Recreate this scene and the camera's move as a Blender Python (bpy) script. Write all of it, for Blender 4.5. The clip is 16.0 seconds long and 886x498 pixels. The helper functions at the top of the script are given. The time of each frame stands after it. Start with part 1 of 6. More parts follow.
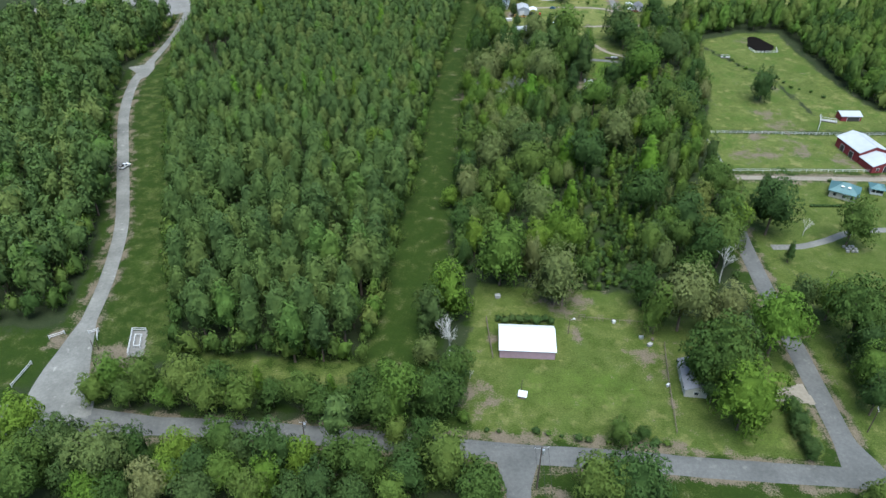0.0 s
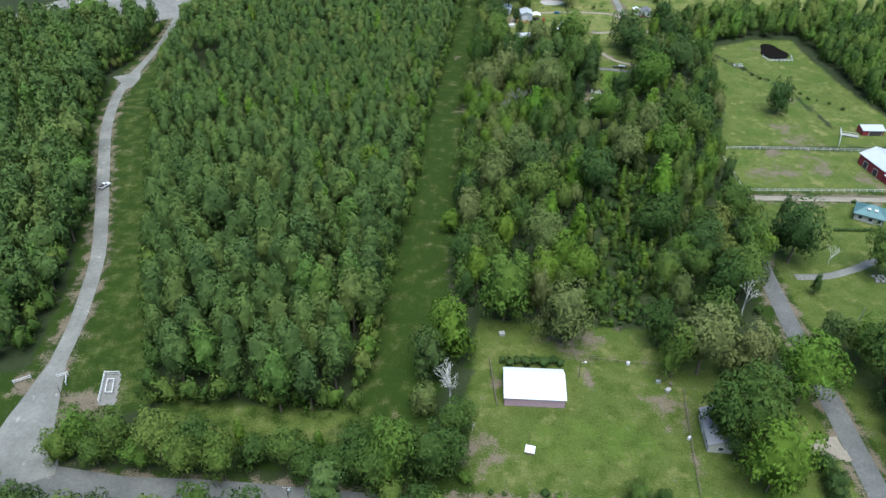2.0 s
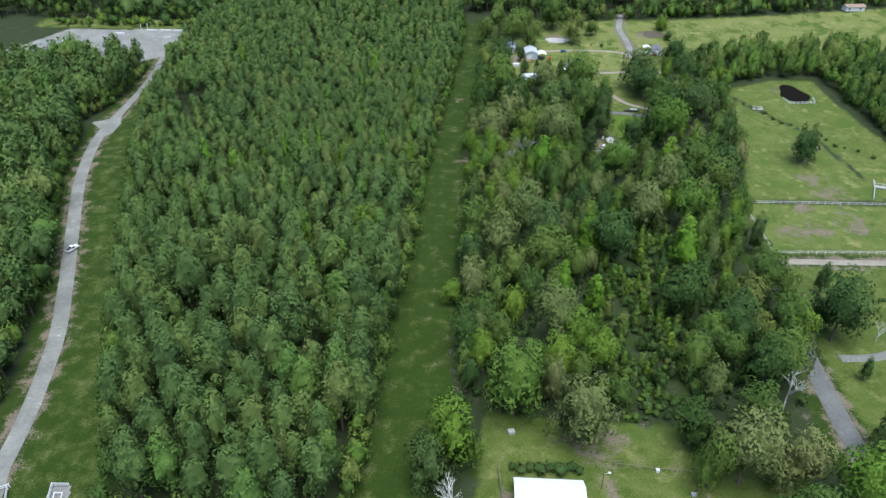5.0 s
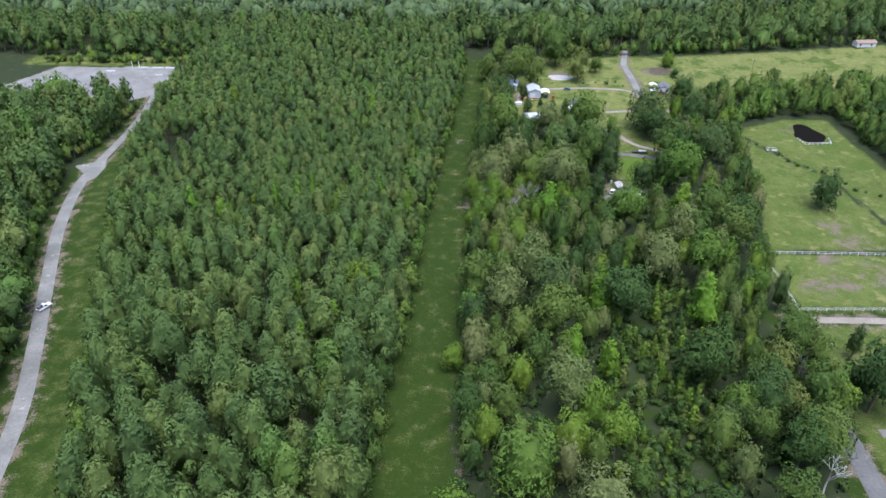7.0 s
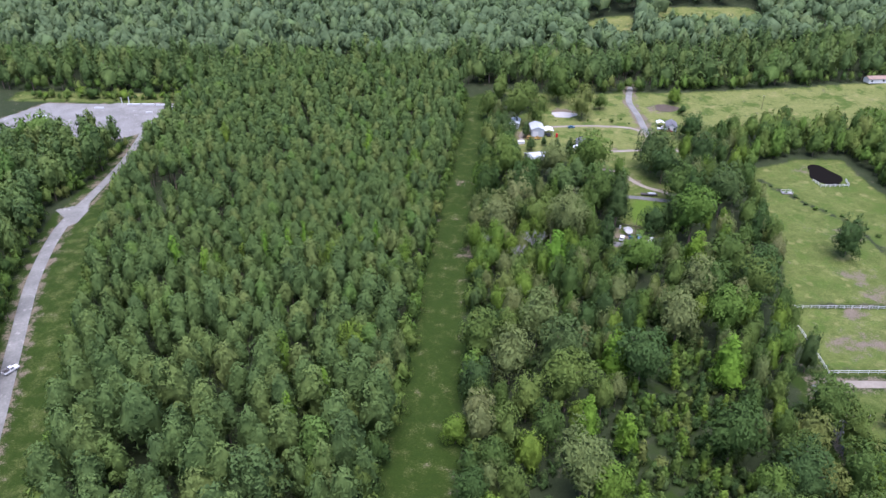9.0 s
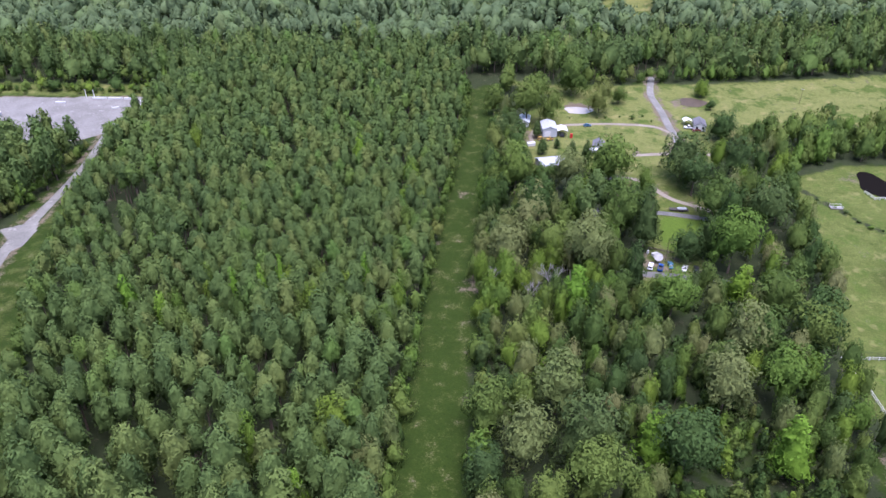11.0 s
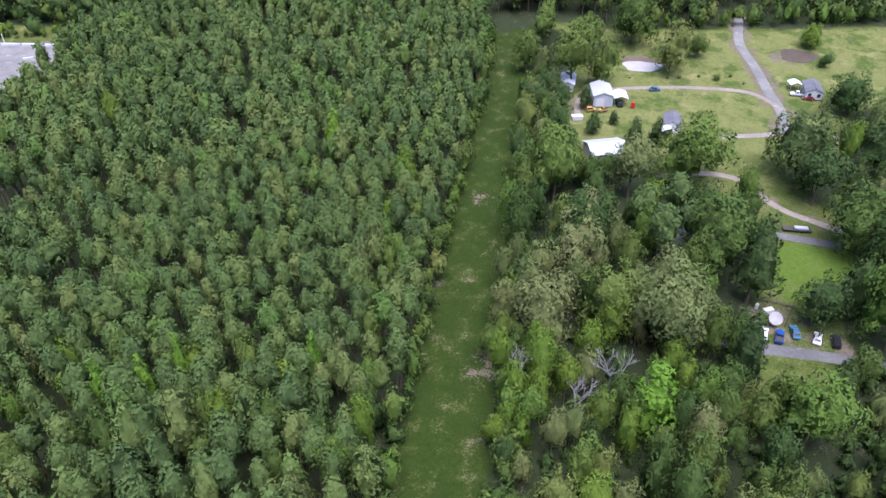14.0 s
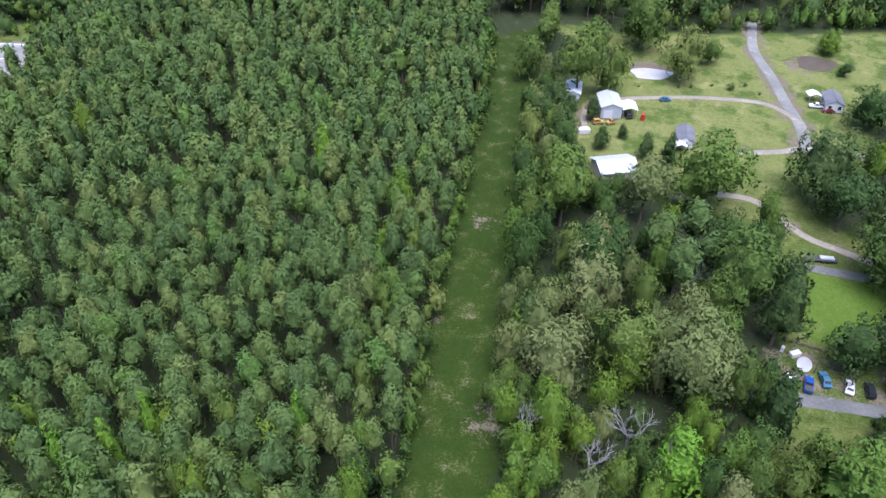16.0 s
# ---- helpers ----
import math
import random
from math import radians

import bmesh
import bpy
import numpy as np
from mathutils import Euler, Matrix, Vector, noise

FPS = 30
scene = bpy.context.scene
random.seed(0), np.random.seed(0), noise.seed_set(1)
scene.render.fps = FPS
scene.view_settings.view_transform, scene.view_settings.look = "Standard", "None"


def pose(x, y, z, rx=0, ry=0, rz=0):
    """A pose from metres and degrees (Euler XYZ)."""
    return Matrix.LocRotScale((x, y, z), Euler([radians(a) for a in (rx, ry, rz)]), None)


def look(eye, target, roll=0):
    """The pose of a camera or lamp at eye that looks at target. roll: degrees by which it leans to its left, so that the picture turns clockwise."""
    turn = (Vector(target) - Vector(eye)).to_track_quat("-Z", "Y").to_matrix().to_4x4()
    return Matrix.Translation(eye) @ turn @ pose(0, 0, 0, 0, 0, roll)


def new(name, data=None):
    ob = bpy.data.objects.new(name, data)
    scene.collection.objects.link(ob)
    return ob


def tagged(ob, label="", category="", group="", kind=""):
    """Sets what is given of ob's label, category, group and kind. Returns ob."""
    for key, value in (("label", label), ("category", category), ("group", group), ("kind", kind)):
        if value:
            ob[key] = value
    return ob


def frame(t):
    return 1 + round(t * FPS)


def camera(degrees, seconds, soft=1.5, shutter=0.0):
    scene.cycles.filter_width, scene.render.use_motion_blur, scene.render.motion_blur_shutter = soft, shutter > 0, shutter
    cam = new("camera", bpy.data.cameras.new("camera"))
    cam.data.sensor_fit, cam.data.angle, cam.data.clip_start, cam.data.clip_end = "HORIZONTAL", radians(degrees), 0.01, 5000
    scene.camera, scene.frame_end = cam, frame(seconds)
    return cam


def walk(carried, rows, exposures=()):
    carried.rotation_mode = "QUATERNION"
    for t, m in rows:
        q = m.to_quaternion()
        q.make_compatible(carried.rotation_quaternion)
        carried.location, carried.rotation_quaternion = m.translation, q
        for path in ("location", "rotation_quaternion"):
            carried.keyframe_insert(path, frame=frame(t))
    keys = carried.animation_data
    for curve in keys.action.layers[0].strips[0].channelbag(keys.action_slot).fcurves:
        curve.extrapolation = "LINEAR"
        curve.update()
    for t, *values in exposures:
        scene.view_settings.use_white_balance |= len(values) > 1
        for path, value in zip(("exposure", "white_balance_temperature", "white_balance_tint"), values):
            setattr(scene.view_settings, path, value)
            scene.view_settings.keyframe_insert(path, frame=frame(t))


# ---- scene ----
cam = camera(64.0, 16.0, soft=1.5)
PATH = [
    (0.0, -0.00, 0.00, 134.96, -0.00, -34.93, -0.61),
    (0.5, -0.06, 4.69, 134.70, -0.02, -35.04, -0.65),
    (1.0, -0.05, 9.56, 134.39, -0.00, -35.07, -0.67),
    (1.5, -0.03, 14.20, 134.17, -0.00, -35.10, -0.65),
    (2.0, 0.04, 19.21, 133.97, 0.00, -35.14, -0.63),
    (2.5, 0.05, 23.67, 133.70, 0.01, -35.12, -0.61),
    (3.0, 0.07, 28.70, 133.56, 0.03, -34.84, -0.59),
    (3.5, 0.08, 33.20, 133.22, 0.03, -34.46, -0.59),
    (4.0, 0.08, 38.10, 133.10, 0.03, -34.08, -0.58),
    (6.5, 0.00, 61.39, 132.23, -0.01, -31.72, -0.49),
    (7.0, 0.01, 66.33, 131.94, -0.02, -31.08, -0.47),
    (7.5, -0.06, 70.69, 131.71, -0.03, -30.47, -0.47),
    (8.0, -0.14, 75.46, 131.67, -0.04, -29.86, -0.48),
    (8.5, -0.18, 79.99, 131.61, -0.06, -29.28, -0.50),
    (9.0, -0.32, 84.76, 131.46, -0.09, -28.95, -0.50),
    (10.0, -0.20, 94.88, 131.25, -0.05, -28.90, -0.47),
    (10.5, -0.20, 110.00, 131.12, -0.05, -29.90, -0.47),
    (11.0, -0.20, 127.50, 130.50, -0.05, -31.30, -0.47),
    (11.5, 1.32, 145.81, 129.14, 0.19, -32.78, -0.38),
    (12.0, 2.23, 162.71, 124.71, 0.59, -33.77, -0.36),
    (12.5, 3.20, 176.78, 120.81, 1.01, -34.63, -0.27),
    (13.0, 4.16, 190.39, 116.96, 1.42, -35.50, -0.15),
    (13.5, 4.97, 202.04, 113.60, 1.85, -36.28, -0.01),
    (14.0, 5.46, 213.26, 110.37, 2.22, -37.08, 0.08),
    (14.5, 5.36, 218.97, 109.75, 2.26, -37.45, 0.06),
    (15.0, 4.81, 223.24, 109.92, 2.14, -37.71, -0.09),
    (15.5, 4.13, 226.99, 110.11, 2.04, -37.92, -0.29),
    (16.0, 3.53, 230.40, 110.20, 1.95, -38.11, -0.46),
]
walk(cam, [(t, pose(x, y, z, 90 + pitch, roll, yaw)) for t, x, y, z, yaw, pitch, roll in PATH],
     [(0.0, 0.87, 5710, 4), (4.0, 0.89, 5710, 4), (7.0, 1.06, 5580, 17), (9.0, 1.17, 5560, 28), (12.5, 1.23, 5640, 33), (14.5, 1.24, 5560, 28), (16.0, 1.26, 5480, 23)])

# ---- light ----
world = bpy.data.worlds.new("sky")
scene.world = world
world.use_nodes = True
wn = world.node_tree.nodes
sky = wn.new("ShaderNodeTexSky")
sky.sky_type, sky.sun_disc = "NISHITA", False
sky.sun_elevation, sky.sun_rotation = radians(73), radians(168)
sky.air_density, sky.dust_density, sky.ozone_density = 1.3, 2.0, 1.5
wn["Background"].inputs["Strength"].default_value = 0.105
world.node_tree.links.new(sky.outputs["Color"], wn["Background"].inputs["Color"])
sun = new("sun", bpy.data.lights.new("sun", "SUN"))
sun.data.energy, sun.data.angle, sun.data.color = 3.0, radians(50), (1.0, 0.96, 0.90)
sun.matrix_world = look((9, -11.8, 140), (0, 30, 0))


# ---- materials ----
class Mat:
    """A node material with short helpers."""

    def __init__(self, name, rough=0.8, metal=0.0, spec=0.3):
        self.m = bpy.data.materials.new(name)
        self.m.use_nodes = True
        self.t = self.m.node_tree
        self.b = self.t.nodes["Principled BSDF"]
        self.b.inputs["Roughness"].default_value = rough
        self.b.inputs["Metallic"].default_value = metal
        self.b.inputs["Specular IOR Level"].default_value = spec

    def node(self, kind, **values):
        n = self.t.nodes.new(kind)
        for k, v in values.items():
            n.inputs[k].default_value = v
        return n

    def link(self, a, b):
        self.t.links.new(a, b)

    def noise(self, scale, detail=4.0, rough=0.55, vec=None):
        n = self.node("ShaderNodeTexNoise", Scale=scale, Detail=detail, Roughness=rough)
        if vec is None:
            vec = self.node("ShaderNodeNewGeometry").outputs["Position"]
        self.link(vec, n.inputs["Vector"])
        return n.outputs["Fac"]

    def ramp(self, fac, stops):
        n = self.t.nodes.new("ShaderNodeValToRGB")
        e = n.color_ramp.elements
        while len(e) < len(stops):
            e.new(0.5)
        for el, (p, col) in zip(e, stops):
            el.position, el.color = p, (*col, 1)
        self.link(fac, n.inputs["Fac"])
        return n.outputs["Color"]

    def mix(self, fac, a, b, mode="MIX"):
        n = self.t.nodes.new("ShaderNodeMix")
        n.data_type, n.blend_type = "RGBA", mode
        for s, v in ((n.inputs[0], fac), (n.inputs[6], a), (n.inputs[7], b)):
            if isinstance(v, (int, float)):
                s.default_value = v
            elif isinstance(v, tuple):
                s.default_value = (*v, 1)
            else:
                self.link(v, s)
        return n.outputs[2]

    def math(self, op, a, b=0.5):
        n = self.t.nodes.new("ShaderNodeMath")
        n.operation = op
        for s, v in ((n.inputs[0], a), (n.inputs[1], b)):
            if isinstance(v, (int, float)):
                s.default_value = v
            else:
                self.link(v, s)
        return n.outputs[0]

    def attr(self, name):
        n = self.t.nodes.new("ShaderNodeAttribute")
        n.attribute_name = name
        return n

    def color(self, c):
        if isinstance(c, tuple):
            self.b.inputs["Base Color"].default_value = (*c, 1)
        else:
            self.link(c, self.b.inputs["Base Color"])
        return self

    def bump(self, height, strength=0.5, distance=0.1):
        n = self.node("ShaderNodeBump", Strength=strength, Distance=distance)
        self.link(height, n.inputs["Height"])
        self.link(n.outputs["Normal"], self.b.inputs["Normal"])
        return self


def plain(name, col, rough=0.7, metal=0.0, scale=3.0, vary=0.25, bump=0.2):
    """A worn, slightly uneven surface in one main colour."""
    m = Mat(name, rough, metal)
    lo = tuple(c * (1 - vary) for c in col)
    hi = tuple(min(c * (1 + vary * 0.6), 0.95) for c in col)
    n1 = m.noise(scale, 5)
    n2 = m.noise(scale * 0.13, 3)
    m.color(m.mix(0.5, m.ramp(n1, [(0.3, lo), (0.7, hi)]), m.ramp(n2, [(0.35, lo), (0.65, hi)])))
    if bump:
        m.bump(n1, bump, 0.03)
    return m.m


def foliage(name, stops):
    """Leaves: one tint for each tree and another for each spray."""
    m = Mat(name, 0.75, 0.0, 0.10)
    tint = m.math("FRACT", m.math("ADD", m.attr("tint").outputs["Fac"], m.node("ShaderNodeObjectInfo").outputs["Random"]), 0.0)
    base = m.ramp(tint, stops)
    leaf = m.node("ShaderNodeNewGeometry").outputs["Random Per Island"]
    val = m.ramp(leaf, [(0.0, (0.92, 0.93, 0.91)), (0.55, (0.99, 0.99, 0.98)), (1.0, (1.08, 1.07, 1.04))])
    col = m.mix(1.0, base, val, "MULTIPLY")
    col = m.mix(m.math("MULTIPLY", m.noise(0.9, 3), 0.4), col, m.mix(1.0, base, (1.32, 1.28, 0.95), "MULTIPLY"))
    m.color(col)
    m.bump(m.math("ADD", m.noise(1.6, 4, 0.7), m.noise(6.0, 2)), 0.5, 0.4)
    tr = m.node("ShaderNodeBsdfTranslucent")
    m.link(m.mix(1.0, col, (1.2, 1.35, 0.6), "MULTIPLY"), tr.inputs["Color"])
    mx = m.node("ShaderNodeMixShader")
    mx.inputs[0].default_value = 0.12
    out = m.t.nodes["Material Output"]
    m.link(m.b.outputs[0], mx.inputs[1])
    m.link(tr.outputs[0], mx.inputs[2])
    m.link(mx.outputs[0], out.inputs["Surface"])
    return m.m


PINE = foliage("pine_needles", [(0.0, (0.062, 0.102, 0.033)), (0.25, (0.072, 0.116, 0.034)), (0.5, (0.081, 0.127, 0.037)),
                                (0.75, (0.097, 0.142, 0.039)), (0.88, (0.117, 0.152, 0.044)), (0.95, (0.078, 0.142, 0.032)), (1.0, (0.095, 0.153, 0.033))])
HARD = foliage("broad_leaves", [(0.0, (0.040, 0.075, 0.019)), (0.3, (0.063, 0.105, 0.023)), (0.6, (0.092, 0.133, 0.029)),
                                (0.85, (0.078, 0.141, 0.023)), (1.0, (0.125, 0.151, 0.040))])
# Lighter and bluer than the near leaves: distance haze put into the colour.
HILL = foliage("hazy_hill_leaves", [(0.0, (0.078, 0.118, 0.056)), (0.3, (0.086, 0.128, 0.060)), (0.6, (0.096, 0.138, 0.064)),
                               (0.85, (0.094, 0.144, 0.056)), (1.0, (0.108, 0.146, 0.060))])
LIME = foliage("lime_leaves", [(0.0, (0.090, 0.158, 0.021)), (0.5, (0.116, 0.177, 0.023)), (1.0, (0.085, 0.153, 0.021))])
BRIGHT = foliage("young_leaves", [(0.0, (0.104, 0.200, 0.021)), (0.5, (0.134, 0.219, 0.023)), (1.0, (0.095, 0.196, 0.021))])
OLIVE = foliage("flowering_leaves", [(0.0, (0.122, 0.146, 0.048)), (0.5, (0.098, 0.133, 0.041)), (1.0, (0.158, 0.166, 0.066))])
DARK = foliage("dark_leaves", [(0.0, (0.039, 0.069, 0.021)), (0.5, (0.047, 0.086, 0.023)), (1.0, (0.061, 0.094, 0.029))])
BARK = plain("bark", (0.13, 0.10, 0.075), 0.9, 0, 2.0, 0.4, 0.6)
DEADWOOD = plain("weathered_wood", (0.25, 0.24, 0.22), 0.85, 0, 2.0, 0.3, 0.4)
BLEACHED = plain("bleached_wood", (0.47, 0.46, 0.42), 0.85, 0, 2.0, 0.25, 0.4)


def ground_material():
    m = Mat("meadow_and_forest_floor", 0.95, 0.0, 0.15)
    big, mid, fine = m.noise(0.03, 4), m.noise(0.22, 5), m.noise(2.2, 5, 0.7)
    soft = m.noise(0.07, 3)
    lush = m.mix(soft, m.mix(mid, (0.034, 0.058, 0.009), (0.047, 0.074, 0.012)), m.mix(mid, (0.056, 0.082, 0.013), (0.074, 0.100, 0.017)))
    dry = m.mix(mid, (0.112, 0.135, 0.034), (0.168, 0.170, 0.060))
    vivid = m.mix(mid, (0.062, 0.110, 0.013), (0.082, 0.126, 0.017))
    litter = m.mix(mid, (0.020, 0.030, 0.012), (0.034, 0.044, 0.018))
    dirt = m.mix(mid, (0.105, 0.085, 0.060), (0.17, 0.14, 0.105))
    rough = m.mix(mid, (0.017, 0.036, 0.004), (0.029, 0.047, 0.006))
    z1, z2 = m.attr("zone_a"), m.attr("zone_b")
    sep1, sep2 = m.node("ShaderNodeSeparateColor"), m.node("ShaderNodeSeparateColor")
    m.link(z1.outputs["Color"], sep1.inputs["Color"])
    m.link(z2.outputs["Color"], sep2.inputs["Color"])

    def edge(s, amount=0.5, lo=0.36):
        wob = m.math("MULTIPLY", m.math("ADD", m.math("SUBTRACT", mid, 0.5), m.math("MULTIPLY", m.math("SUBTRACT", fine, 0.5), 0.8)), amount * 1.7)
        v = m.node("ShaderNodeMapRange")
        v.inputs["From Min"].default_value, v.inputs["From Max"].default_value = lo, 1 - lo
        m.link(m.math("ADD", s, wob), v.inputs["Value"])
        return v.outputs["Result"]

    col = m.mix(edge(sep1.outputs["Red"]), rough, lush)
    col = m.mix(edge(sep1.outputs["Green"], 0.8, 0.05), col, dry)
    weeds = m.ramp(m.noise(0.11, 5, 0.65), [(0.50, (0, 0, 0)), (0.60, (1, 1, 1))])
    dryness = m.math("MINIMUM", m.math("MULTIPLY", sep1.outputs["Green"], 2.0), 1.0)
    col = m.mix(m.mix(1.0, weeds, dryness, "MULTIPLY"), col, m.mix(mid, (0.050, 0.084, 0.014), (0.068, 0.098, 0.018)))
    straw = m.ramp(m.noise(0.17, 4, 0.6), [(0.56, (0, 0, 0)), (0.68, (1, 1, 1))])
    col = m.mix(m.math("MULTIPLY", m.mix(1.0, straw, dryness, "MULTIPLY"), 0.75), col, (0.20, 0.19, 0.075))
    col = m.mix(edge(sep2.outputs["Green"], 0.4), col, vivid)
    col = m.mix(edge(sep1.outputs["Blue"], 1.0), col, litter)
    col = m.mix(edge(sep2.outputs["Red"], 1.2), col, dirt)
    col = m.mix(m.math("MULTIPLY", big, 0.5), col, m.mix(1.0, col, (0.72, 0.78, 0.7), "MULTIPLY"))
    col = m.mix(0.8, col, m.mix(1.0, col, m.ramp(fine, [(0.25, (0.66, 0.68, 0.66)), (0.75, (1.34, 1.3, 1.25))]), "MULTIPLY"))
    tuft = m.noise(0.75, 6, 0.72)
    col = m.mix(0.6, col, m.mix(1.0, col, m.ramp(tuft, [(0.32, (0.76, 0.78, 0.76)), (0.68, (1.22, 1.2, 1.18))]), "MULTIPLY"))
    m.color(col)
    m.bump(fine, 0.6, 0.25)
    return m.m


def asphalt_material(name, base, worn, patch=(0.3, 0.3, 0.29)):
    m = Mat(name, 0.88, 0.0, 0.3)
    n1, n2, n3 = m.noise(0.12, 4), m.noise(1.2, 5, 0.7), m.noise(0.4, 3)
    col = m.mix(m.ramp(n1, [(0.4, (0, 0, 0)), (0.65, (1, 1, 1))]), base, worn)
    col = m.mix(m.ramp(n3, [(0.62, (0, 0, 0)), (0.72, (1, 1, 1))]), col, patch)
    col = m.mix(0.7, col, m.mix(1.0, col, m.ramp(n2, [(0.3, (0.75, 0.75, 0.75)), (0.7, (1.25, 1.25, 1.25))]), "MULTIPLY"))
    m.color(col)
    m.bump(n2, 0.3, 0.03)
    return m.m


GROUND = ground_material()
ASPHALT = asphalt_material("worn_asphalt", (0.092, 0.093, 0.087), (0.120, 0.120, 0.112), (0.148, 0.145, 0.132))
GRAVEL = asphalt_material("pale_gravel", (0.142, 0.140, 0.124), (0.192, 0.189, 0.168), (0.268, 0.262, 0.232))
SAND = asphalt_material("sandy_track", (0.195, 0.170, 0.130), (0.240, 0.212, 0.165), (0.28, 0.25, 0.20))
PALE = asphalt_material("lot_gravel", (0.150, 0.145, 0.128), (0.195, 0.190, 0.172), (0.26, 0.255, 0.235))


# ---- plan ----
COEF = (1.6757, 2.7397, 0.9353, 0.1888, 1.1442, 3.3967, 0.9716, 0.091)


def ground_z(x, y):
    """Height of the ground: level near the road, rising gently to wooded hills in the north."""
    x, y = np.asarray(x, float) / 1.25, np.asarray(y, float) / 1.25
    s, u = np.clip((y - 140) / 200, 0, 1.9), np.clip(x / 100, -2.2, 2.2)
    c = COEF
    z = s * s / (1 + s) * (c[0] + c[1] * s + c[2] * u + c[3] * u * u + c[4] * s * u + c[5] * s * s + c[6] * s * u * u + c[7] * u**3)
    return 1.25 * z


def gz(x, y):
    return float(ground_z(x, y))


def inside(poly, x, y):
    """Even-odd test of points against a polygon."""
    x, y = np.asarray(x, float), np.asarray(y, float)
    res = np.zeros(x.shape, bool)
    for (x0, y0), (x1, y1) in zip(poly, poly[1:] + poly[:1]):
        if y0 != y1:
            res ^= ((y0 > y) != (y1 > y)) & (x < (x1 - x0) * (y - y0) / (y1 - y0) + x0)
    return res


def near_line(line, x, y):
    """Distance of points from a polyline."""
    x, y = np.asarray(x, float), np.asarray(y, float)
    best = np.full(x.shape, 1e9)
    for (x0, y0), (x1, y1) in zip(line, line[1:]):
        dx, dy = x1 - x0, y1 - y0
        k = np.clip(((x - x0) * dx + (y - y0) * dy) / (dx * dx + dy * dy + 1e-9), 0, 1)
        best = np.minimum(best, np.hypot(x - x0 - k * dx, y - y0 - k * dy))
    return best


GRAVEL_LINE = [(-92, 117), (-97, 128), (-99, 140), (-100.5, 154), (-103, 175), (-109, 203), (-117.5, 228), (-130, 262), (-142, 296), (-149, 325),
               (-151, 345), (-150.5, 380), (-151.5, 410), (-154, 438)]
MAIN_LINE = [(-190, 126), (-130, 121), (-84, 117.5), (-49, 116), (-5, 112), (17, 109.5), (44, 107.6), (63, 105.6), (92, 103.4), (120, 101), (180, 98)]
SIDE_LINE = [(19, 110), (18.5, 104), (18, 92), (16, 60), (13, 20), (10, -60)]
RIGHT_LINE = [(99, 104), (98.3, 113), (98.8, 125), (99.6, 141), (102, 182), (103.5, 200), (107, 228), (109, 243)]
BARN_LINE = [(109, 243), (116, 243.5), (150, 243), (180, 243), (230, 246)]
COUNTY_LINE = [(104, 414), (107, 427), (107, 441), (107.5, 458), (107, 477), (111, 494), (113, 499)]
HOUSE_DRIVE = [(108, 429), (104, 437), (98, 442), (84, 444.5), (74, 445), (57, 444), (46, 441), (42, 434), (41, 424)]
LANE_LINE = [(84, 413), (97, 414), (104, 415.5), (120, 412)]
DIRT_LINE = [(103, 365.5), (96.7, 370.5), (92, 373.8), (88, 379), (85, 386.2), (81.6, 390.6), (75, 392.6), (65.6, 391.9), (61.6, 390.2)]
LOT = [(-250, 434), (-240, 447), (-223, 476), (-146, 478), (-148, 458), (-151, 436), (-157, 433), (-164, 427), (-240, 427)]
FRONT_STRIP = [(-74, 127), (-18, 125), (-18, 141), (-68, 143)]
LOT_BACK = [(-246, 477), (-146, 477), (-143, 493), (-246, 493)]
WEST_FIELD = [(-272, 428), (-222, 433), (-214, 421), (-221, 410), (-234, 402), (-266, 402)]
STRIP = [(-22, 130), (-20.5, 165), (-16.5, 200), (-10.5, 258), (-5.5, 316), (1.5, 375), (8.5, 434), (14, 488), (34, 498), (26, 441), (20, 400), (15, 339),
         (10.5, 297), (6.5, 238), (4.5, 202), (2.5, 165), (-1, 130)]
YARD = [(11, 176), (8, 150), (6, 130), (9, 114.5), (57, 110), (92, 107.5), (94, 123), (95, 145), (82, 158), (68, 160), (63, 167), (60, 171), (46, 172), (30, 172)]
LEFT_LAWN = [(-150, 130), (-108, 128), (-104, 140), (-106, 152), (-150, 150)]
EAST_LAWN = [(103, 105), (104, 140), (107, 190), (110, 240), (240, 242), (240, 98), (120, 101)]
PADDOCK = [(112, 249), (112, 283), (172, 281), (240, 282), (240, 249)]
PASTURE = [(114, 284), (124, 305), (134, 340), (140, 378), (146, 392), (170, 402), (192, 400), (192, 375), (196, 330), (202, 305), (240, 300), (240, 284)]
HOUSE_FIELD = [(34, 502), (62, 491), (109, 489), (160, 489), (330, 492), (330, 436), (240, 434), (178, 437), (147, 432), (122, 428), (110, 408), (97, 404), (84, 400), (66, 402), (50, 406),
               (40, 396), (38, 405), (44, 418), (38, 430), (36, 452), (50, 458), (58, 478), (40, 490)]
GREEN = [(82, 362), (103, 358), (108, 348), (96, 340), (78, 340)]
CAR_PARK = [(65, 320), (65, 334), (76, 338), (88, 335), (91, 320)]
TRACK_GRASS = [(84, 363), (107, 359), (106, 374), (96, 384), (96, 400), (84, 402), (78, 395), (84, 386)]
FAR_FIELD_A = [(97, 572), (132, 568), (140, 606), (136, 617), (114, 617), (103, 607)]
FAR_FIELD_B = [(150, 580), (216, 564), (222, 600), (222, 611), (165, 627), (155, 617)]
CORRIDOR = [(56, 305), (72, 301), (89, 326), (93, 348), (99, 359), (101, 373), (99, 397), (102, 420), (84, 399), (79, 363), (71, 337), (61, 316)]
